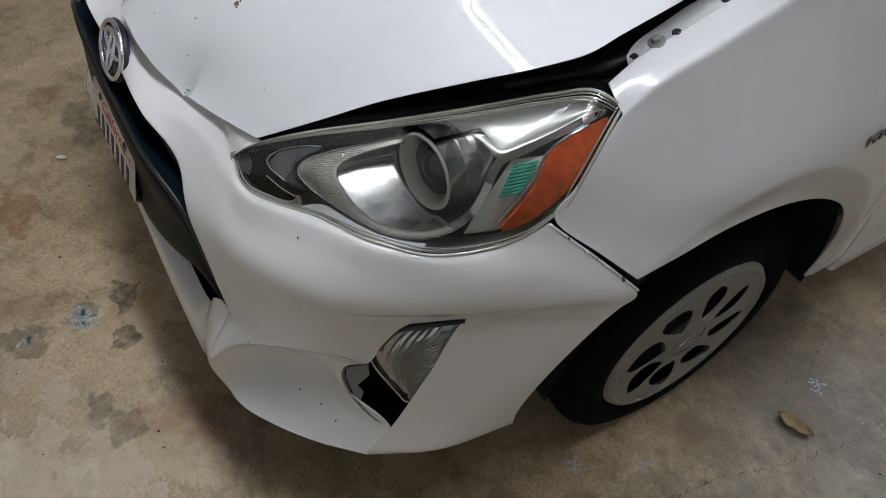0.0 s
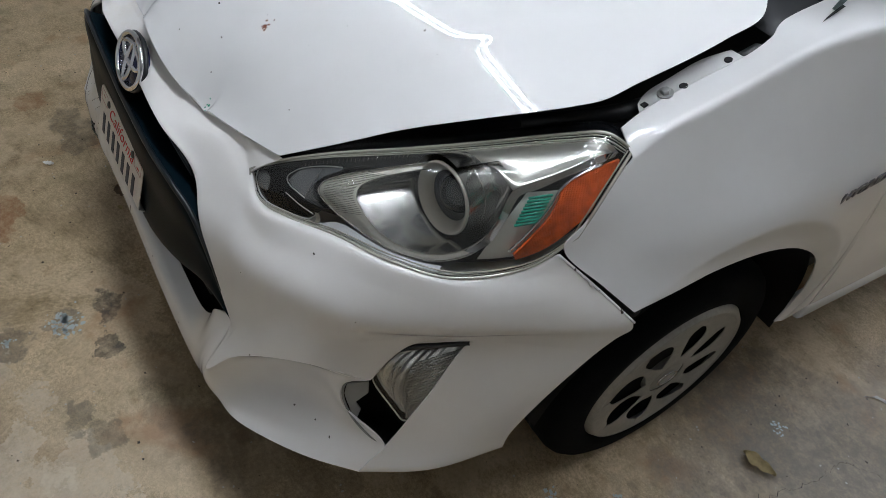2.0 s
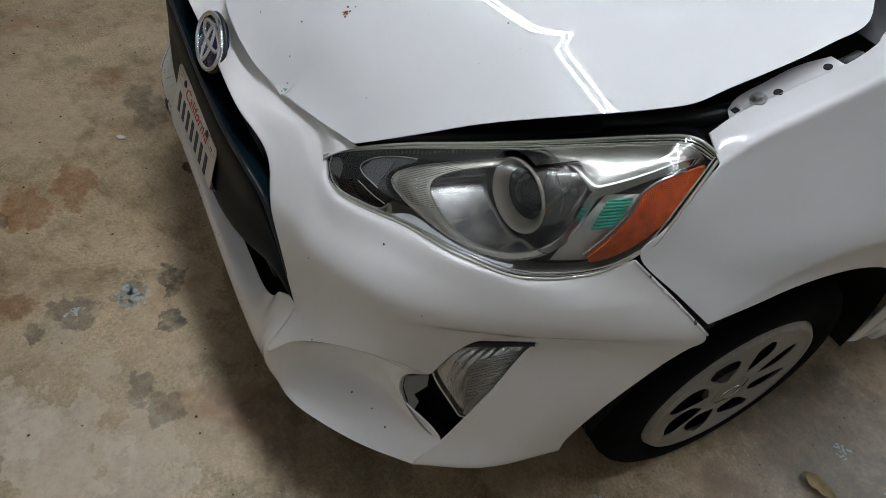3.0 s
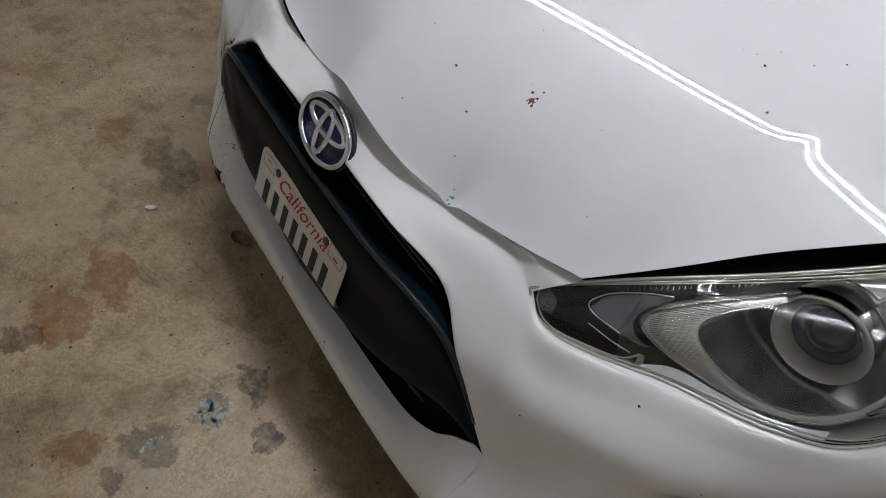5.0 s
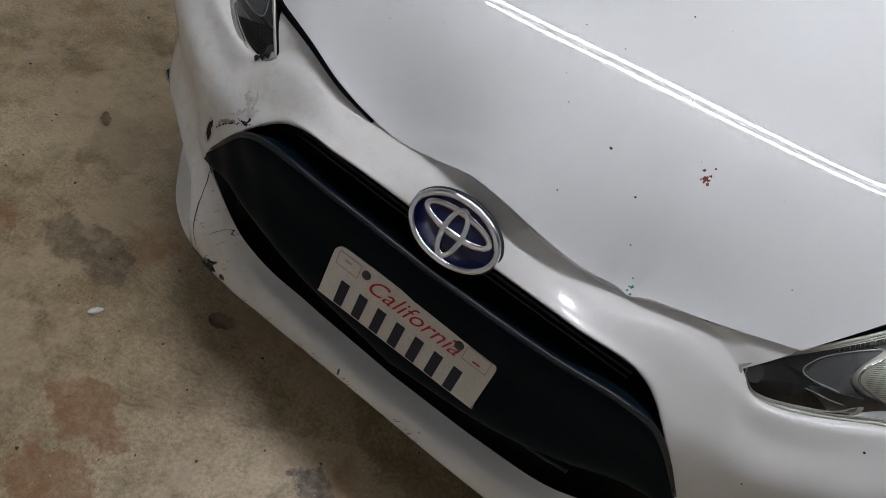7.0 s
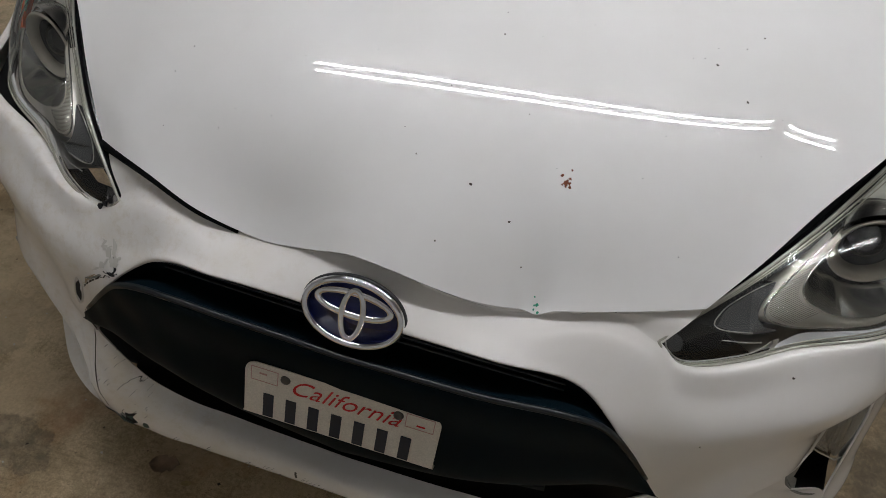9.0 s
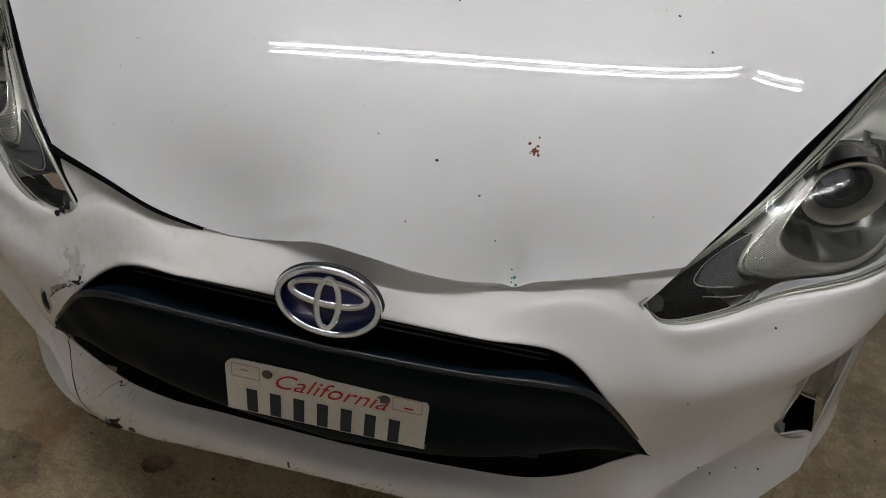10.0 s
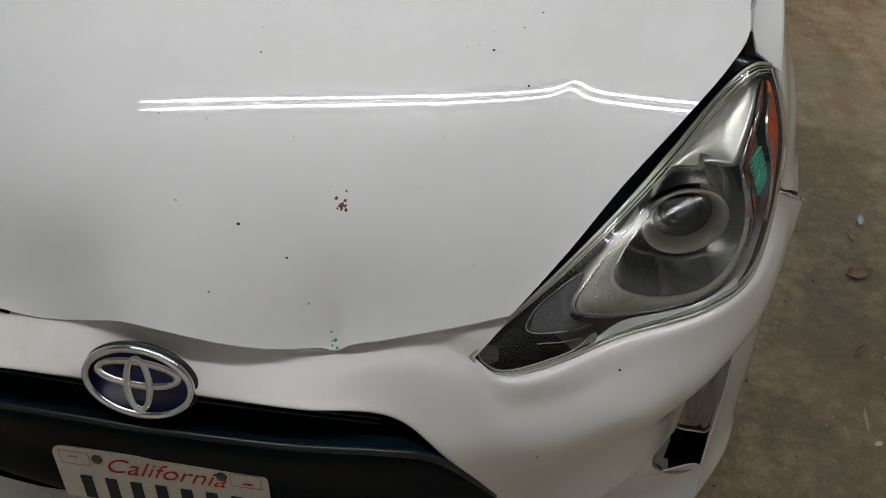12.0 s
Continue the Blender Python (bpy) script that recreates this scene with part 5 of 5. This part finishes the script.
# thin dark line paints the crease's shade onto the skin
crack([(-0.459, 0.455), (-0.454, 0.4), (-0.446, 0.33), (-0.432, 0.26)], 0.0009, GRIME, "dark line painted as the shade of a fold down the corner", "fold_shade", 0.0006, 24)
for k, (x, y, z, r) in enumerate(((-0.408, 0.1, 0.652, 0.005), (-0.418, 0.098, 0.642, 0.0045), (-0.428, 0.097, 0.634, 0.004), (-0.413, 0.099, 0.647, 0.004))):
    part("broken_tip", blot(r, 90 + k, frame_axes((x, y, z), (-0.25, -0.75, 0.6)), None, 0.002, 9, 0.6), DARK, crushed_bumper, "broken dark plastic at the lens tip", smooth=False)
rnd = random.Random(9)
for k in range(24):
    x, z = rnd.gauss(-0.407, 0.012), rnd.gauss(0.232, 0.013)
    part("scrape", blot(rnd.uniform(0.005, 0.016), 200 + k, on_bumper(x, z), None, 0.0005, 9, 0.6), (DARK, GREY, GREEN_DARK)[k % 3], crushed_bumper, "torn and scraped lip corner", smooth=False)
for k in range(110):
    centre = (-0.36, -0.27, -0.16, -0.05, 0.07)[k % 5]
    x, z = rnd.gauss(centre, 0.03), rnd.uniform(0.19, 0.212)
    if k > 85:
        x, z = rnd.uniform(-0.45, -0.36), rnd.uniform(0.24, 0.4)
    dz = rnd.uniform(0.003, 0.011)
    crack([(x, z), (x + dz * 0.3, z + dz * 0.5), (x + dz * 0.8, z + dz)], rnd.uniform(0.0003, 0.0009), (DULL, GREY, GRIME)[k % 3], "", "scuff", 0.0003, 5)
crack([(-0.082, 0.225), (-0.08, 0.212)], 0.0022, DULL, "deep scuff on the lip", "scuff", 0.0005, 6)
rnd = random.Random(12)
bm = bmesh.new()
own_tree = BVHTree.FromObject(bumper, bpy.context.evaluated_depsgraph_get())
for k, (x, z, r) in enumerate(((0.589, 0.644, 2.0), (0.617, 0.3, 1.8), (0.66, 0.3, 1.5), (0.7, 0.295, 1.8), (0.56, 0.41, 1.6), (0.5, 0.55, 1.2), (0.7, 0.6, 1.0), (0.36, 0.21, 1.5), (0.3, 0.23, 1.2), (0.1, 0.23, 1.5), (0.44, 0.25, 1.4))):
    place, n, _, _ = own_tree.ray_cast(Vector((x, -0.5, z)), Vector((0, 1, 0)))
    if place is not None:
        blot(r * 0.001, 300 + k, frame_axes(place, n if n.y < 0 else -n), bm, 0.0004)
tagged(part("specks", bm, GRIME, bumper, "dark specks of dirt", smooth=False), kind="stuff")
seam = curve([(0.801, 0.432, 0.73), (0.843, 0.49, 0.678), (0.884, 0.54, 0.632)], 16)
part("seam_gap", tube([(x - 0.008, y + 0.012, z + 0.002) for x, y, z in seam], 0.011, 8), DARK, bumper, "dark gap along the loose fender seam")
part("seam_edge", tube([(x, y, z) for x, y, z in curve([(0.8, 0.424, 0.736), (0.846, 0.482, 0.684), (0.893, 0.535, 0.634)], 20)], 0.0022, 6), PAINT, bumper)

rnd = random.Random(31)
for k in range(9):
    p = Vector(curve([(0.8, 0.424, 0.736), (0.846, 0.482, 0.684), (0.893, 0.535, 0.634)], 40)[4 + 4 * k])
    part("chip", blot(rnd.uniform(0.0015, 0.004), 400 + k, frame_axes(p + Vector((0.001, -0.001, 0.001)), (0.7, 0.1, 0.7)), None, 0.0008, 8, 0.7), (FLAKE, GRIME, PAINT)[k % 3], bumper, "chipped paint on the seam edge", smooth=False)

# wheels
HUB = Vector((0.868, 0.812, 0.287))


def wheel(at, flip):
    m = Matrix.Translation(at) @ Matrix.Rotation(radians(-90 if flip else 90), 4, "Y")
    w = part("wheel", lathe([(0.192, -0.03), (0.197, -0.012), (0.205, -0.004), (0.23, 0.0), (0.25, -0.002), (0.268, -0.01), (0.28, -0.022), (0.286, -0.04), (0.287, -0.1), (0.285, -0.135), (0.27, -0.165), (0.2, -0.17)], 72, m), RUBBER, car, "front wheel with a black tyre" if at[1] < 1.5 else "rear wheel with a black tyre")
    part("tread_groove", lathe([(0.2875, -0.072), (0.2878, -0.075), (0.2875, -0.078)], 72, m), DARK, w)
    part("rim", lathe([(0, -0.06), (0.15, -0.06), (0.185, -0.05), (0.193, -0.02)], 48, m), DARK, w, "dark steel rim behind the hubcap")
    part("hubcap", lathe([(0.186, -0.016), (0.176, -0.006), (0.182, 0.003), (0.192, 0.002), (0.2, -0.01)], 72, m), HUBCAP, w, "silver plastic hubcap")
    part("centre_cap", lathe([(0, 0.003), (0.022, 0.003), (0.026, 0.0), (0.03, 0.002), (0.046, -0.002), (0.052, -0.016)], 40, m), HUBCAP, w)
    bm = lathe([(0.0275, 0.004), (0.0275, 0.0055), (0.024, 0.0055), (0.024, 0.004)], 32, m @ Matrix.Diagonal((0.75, 1, 1, 1)))
    part("cap_mark", bm, CHROME, w, "small oval mark on the hub")
    sway = -1 if flip else 1
    for k in range(8):
        rows = []
        for r, left, right, dip in ((0.044, 0.3935, 0.3935, 0), (0.062, 0.3935, 0.3935, 0), (0.07, 0.33, 0.24, 0.3), (0.082, 0.27, 0.06, 0.8), (0.1, 0.25, -0.02, 1), (0.12, 0.25, 0.0, 1), (0.138, 0.26, 0.1, 1), (0.152, 0.32, 0.25, 0.7), (0.16, 0.3935, 0.3935, 0.4), (0.174, 0.3935, 0.3935, 0.1), (0.184, 0.3935, 0.3935, 0)):
            row = []
            for t in np.linspace(0, 1, 7):
                q = 2 * math.pi * (k + 0.3) / 8 + sway * (-left + (left + right) * t + 0.9 * (r - 0.04))
                row.append(tuple(m @ Vector((r * math.cos(q), r * math.sin(q), 0.0015 - 0.0045 * dip * t * t))))
            rows.append(row)
        part("spoke", skin(rows, 9, 26), HUBCAP, w, thick=0.002)


for s in (1, -1):
    for y in (HUB.y, HUB.y + 2.55):
        wheel((s * HUB.x, y, HUB.z), s < 0)

# badge on the fender
m = Matrix.Translation((0.887, 1.037, 0.745)) @ Matrix(((0, 0, 1, 0), (1, 0, 0, 0), (0, 1, 0, 0), (0, 0, 0, 1))) @ Matrix.Rotation(radians(12), 4, "Z")
part("badge", placed(text_mesh("HYBRID", 0.026, 0.0015, 0.15, 0.0011), m @ Matrix.Diagonal((1.28, 1.0, 1, 1))), DULLCHROME, fender, "small chrome hybrid lettering", smooth=False)

# the rest of the car: doors, glass, roof and tail, kept plain
for s in (1, -1):
    DOOR = [[(s * x, y, z) for y in ys] for x, z, ys in ((0.83, 0.99, (1.155, 1.7, 2.16)), (0.855, 0.86, (1.125, 1.7, 2.18)), (0.885, 0.73, (1.139, 1.7, 2.2)), (0.89, 0.56, (1.187, 1.7, 2.2)), (0.893, 0.45, (1.205, 1.7, 2.2)), (0.89, 0.345, (1.219, 1.7, 2.2)))]
    door = part("door", skin(DOOR, 30, 30), PAINT, car, "white front door", 0.003)
    part("handle", tube([(s * 0.885, 1.98, 0.83), (s * 0.905, 2.02, 0.835), (s * 0.905, 2.12, 0.84), (s * 0.885, 2.16, 0.84)], 0.011, 8), PAINT, door, "white door handle")
    QUARTER = [[(s * x, y, z) for y in ys] for x, z, ys in ((0.83, 1.0, (2.165, 3.0, 3.8)), (0.86, 0.86, (2.185, 3.0, 3.86)), (0.89, 0.72, (2.205, 3.0, 3.88)), (0.89, 0.69, (2.205, 3.0, 3.88)))]
    part("rear_side", skin(QUARTER, 30, 12), PAINT, car, "white rear side panel", 0.003)
    for y0, y1 in ((2.205, 2.99), (3.73, 3.86)):
        part("lower_side", skin([[(s * 0.89, y0, 0.69), (s * 0.89, y1, 0.69)], [(s * 0.89, y0, 0.345), (s * 0.885, y1, 0.345)]], 6, 6), PAINT, car, thick=0.003)
    part("sill", box((0.05, 1.78, 0.05), (s * 0.868, 2.1, 0.318), 0.01), PAINT, car, "white sill strip")
    facing(part("quarter_glass", skin([[(s * 0.79, 0.98, 1.01), (s * 0.8, 1.15, 1.0)], [(s * 0.74, 1.2, 1.16), (s * 0.76, 1.23, 1.16)]], 8, 8), GLASS, car, "small dark quarter window"), (s, 0, 0.3))
    facing(part("side_glass", skin([[(s * 0.815, 1.16, 1.0), (s * 0.82, 2.2, 1.01), (s * 0.82, 3.3, 1.03)], [(s * 0.74, 1.3, 1.16), (s * 0.73, 2.2, 1.25), (s * 0.74, 3.2, 1.22)], [(s * 0.63, 1.66, 1.38), (s * 0.62, 2.2, 1.42), (s * 0.64, 3.1, 1.38)]], 30, 10), GLASS, car, "dark side windows"), (s, 0, 0.3))
    part("pillar", tube([(s * 0.745, 1.0, 1.085), (s * 0.72, 1.2, 1.2), (s * 0.64, 1.62, 1.4), (s * 0.62, 1.8, 1.43)], 0.028, 10), PAINT, car, "white windscreen pillar")
    part("door_mirror", lathe([(0, 0.1), (0.05, 0.09), (0.075, 0.04), (0.078, 0.0), (0.06, -0.03), (0, -0.035)], 24, Matrix.Translation((s * 0.98, 1.62, 1.06)) @ Matrix.Rotation(radians(90), 4, "X") @ Matrix.Diagonal((1.35, 0.9, 1, 1))), PAINT, car, "white door mirror")
    part("mirror_foot", tube([(s * 0.81, 1.63, 1.01), (s * 0.92, 1.63, 1.03)], 0.02, 8), BLACK, car)
part("cowl", skin([[(x, 0.815 + 0.01 * abs(x), 0.968) for x in (-0.75, 0, 0.75)], [(x, 0.84, 0.985) for x in (-0.75, 0, 0.75)], [(x, 0.92, 1.02) for x in (-0.745, 0, 0.745)]], 24, 10), BLACK, car, "black plastic cowl below the windscreen")
for s in (0.35, -0.25):
    part("wiper", tube(curve([(s, 0.86, 1.005), (s - 0.25, 0.885, 1.03), (s - 0.5, 0.9, 1.04)], 12), 0.007, 6), BLACK, car, "black wiper arm")
facing(part("windscreen", skin([[(-0.745, 0.9, 1.015), (0, 0.88, 1.03), (0.745, 0.9, 1.015)], [(-0.69, 1.25, 1.23), (0, 1.2, 1.26), (0.69, 1.25, 1.23)], [(-0.62, 1.66, 1.41), (0, 1.62, 1.45), (0.62, 1.66, 1.41)]], 24, 16), GLASS, car, "tinted windscreen"), (0, -0.6, 1))
part("roof", skin([[(-0.62, 1.66, 1.415), (0, 1.63, 1.455), (0.62, 1.66, 1.415)], [(-0.62, 2.4, 1.43), (0, 2.4, 1.475), (0.62, 2.4, 1.43)], [(-0.63, 3.4, 1.36), (0, 3.45, 1.41), (0.63, 3.4, 1.36)]], 20, 20), PAINT, car, "white roof", 0.004)
part("tailgate", skin([[(-0.63, 3.4, 1.36), (0, 3.45, 1.41), (0.63, 3.4, 1.36)], [(-0.75, 3.75, 1.05), (0, 3.8, 1.07), (0.75, 3.75, 1.05)], [(-0.82, 3.86, 0.7), (0, 3.92, 0.7), (0.82, 3.86, 0.7)], [(-0.82, 3.84, 0.33), (0, 3.9, 0.33), (0.82, 3.84, 0.33)]], 20, 24), PAINT, car, "white tailgate", 0.004)
part("dashboard", box((1.4, 0.5, 0.1), (0, 1.25, 0.98), 0.03), DARK, car, "dark dashboard")
part("cabin_floor", box((1.5, 2.6, 0.05), (0, 2.4, 0.5), 0.01), DARK, car)

# ---- litter on the floor ----
def leaf(name, at, size, turn, mat, label, seed, curl=0.25, slim=0.22):
    rnd = random.Random(seed)
    m = Matrix.Translation(at) @ Matrix.Rotation(radians(turn), 4, "Z")
    rows = []
    for s in np.linspace(-1, 1, 9):
        w = size * slim * (1 - s * s) ** 0.7 * (1 + 0.3 * rnd.uniform(-1, 1)) + 0.0006
        rows.append([tuple(m @ Vector((s * size / 2, t * w, 0.003 + size * curl * (abs(t) ** 2 * 0.4 + 0.15 * s * s) + 0.002 * rnd.random()))) for t in (-1, -0.4, 0.2, 1)])
    return tagged(part(name, skin(rows, 8, 16), mat, None, "", 0.0006), label, "leaf" if name == "leaf" else "litter", kind="" if name != "leaf" else "")


leaf("leaf", (1.06, 1.089, 0), 0.085, 15, LEAF, "dry tan leaf curled on the concrete", 1)
leaf("leaf", (1.366, 1.02, 0), 0.075, 20, LEAF_DARK, "flat dry brown leaf on the concrete", 2, 0.15, 0.24)
leaf("leaf", (1.38, 1.17, 0), 0.05, 100, LEAF, "narrow orange-tan leaf on the concrete", 3, 0.2, 0.09)
leaf("leaf", (1.3, 0.75, 0), 0.045, 50, LEAF_DARK, "small crumpled brown leaf on the concrete", 4, 0.4, 0.14)
leaf("leaf", (-0.394, 0.01, 0), 0.06, 20, LEAF_DARK, "crumpled brown leaf under the bumper", 5, 0.3, 0.28)
leaf("leaf", (-0.333, -0.011, 0), 0.022, 20, LEAF, "tiny tan leaf scrap under the bumper", 6)
leaf("leaf", (-1.04, 0.226, 0), 0.05, 140, LEAF_DARK, "small brown leaf scrap on the concrete", 7)
leaf("leaf", (1.27, 0.56, 0), 0.06, 85, STRAW, "pale dry grass blade on the concrete", 8, 0.05, 0.06)
leaf("foil_scrap", (1.42, 1.231, 0), 0.05, 80, PLASTIC, "crumpled shiny plastic scrap on the concrete", 9, 0.5)
leaf("paper_scrap", (1.371, 0.745, 0), 0.03, 30, PAPER, "torn pale paper scrap on the concrete", 10, 0.4)
strip = curve([(1.06, 1.53, 0.004), (1.085, 1.555, 0.007), (1.12, 1.56, 0.01), (1.15, 1.545, 0.006), (1.165, 1.52, 0.004)], 24)
edge = [(x + 0.004 * math.sin(k), y + 0.011 * math.sin(math.pi * (k + 1) / 25) + 0.002 * math.sin(3 * k), z + 0.002) for k, (x, y, z) in enumerate(strip)]
tagged(part("paper_scrap", grid_mesh(np.array([[tuple(p) for p in strip], edge])), PAPER, None, "", 0.0006), "thin torn curl of white paper on the concrete", "litter")
leaf("paper_scrap", (-0.587, -0.147, 0), 0.03, 60, PAPER, "torn pale paper scrap on the concrete", 12, 0.4)
leaf("paper_scrap", (1.28, 0.5, 0), 0.02, 30, PAPER, "tiny pale paper scrap on the concrete", 13, 0.4)

rnd = random.Random(21)


def flakes(name, mat, label, spots, rise=0.0008):
    bm = bmesh.new()
    for k, (x, y, r) in enumerate(spots):
        blot(r, 500 + k, Matrix.Translation((x, y, 0.0002)), bm, rise, 8, 0.6)
    return tagged(part(name, bm, mat, smooth=False), label, "debris", kind="stuff")


flakes("paint_flakes", SPLAT, "splashed pale blue-white paint flakes on the concrete", [(rnd.gauss(0.012, 0.022), rnd.gauss(-0.217, 0.016), rnd.uniform(0.001, 0.0055)) for _ in range(80)]
       + [(rnd.gauss(0.022, 0.008), rnd.gauss(-0.343, 0.009), rnd.uniform(0.001, 0.004)) for _ in range(22)] + [(rnd.gauss(1.012, 0.01), rnd.gauss(1.226, 0.01), rnd.uniform(0.001, 0.004)) for _ in range(26)]
       + [(rnd.gauss(0.89, 0.01), rnd.gauss(0.59, 0.01), rnd.uniform(0.001, 0.004)) for _ in range(24)] + [(rnd.gauss(0.96, 0.006), rnd.gauss(0.72, 0.006), rnd.uniform(0.001, 0.003)) for _ in range(12)])
flakes("grit", GRIT, "scattered pale grit on the concrete", [(rnd.uniform(-1.5, 1.8), rnd.uniform(-0.9, 1.9), rnd.uniform(0.0006, 0.0024)) for _ in range(700)], 0.001)
flakes("dirt_specks", GRIME, "scattered dark dirt specks on the concrete", [(rnd.uniform(-1.5, 1.8), rnd.uniform(-0.9, 1.9), rnd.uniform(0.0006, 0.003)) for _ in range(550)], 0.001)


def floor_crack(line, seed):
    rnd = random.Random(seed)
    left, right = [], []
    for x, y in curve(line, 110):
        x, y, w = x + rnd.gauss(0, 0.003), y + rnd.gauss(0, 0.003), rnd.choice((0.0001, 0.0002, 0.0004, 0.0007))
        left.append((x - w, y - w, 0.0004)), right.append((x + w, y + w, 0.0004))
    return part("crack", grid_mesh(np.array([left, right])), GRIME, floor, "hairline crack in the concrete", 0.0003, smooth=False)


floor_crack([(1.06, 0.83), (1.1, 0.95), (1.13, 1.07), (1.155, 1.2), (1.16, 1.3), (1.24, 1.36), (1.36, 1.33), (1.5, 1.37)], 3)
floor_crack([(0.95, 0.5), (1.0, 0.62), (1.04, 0.7), (1.06, 0.83)], 4)
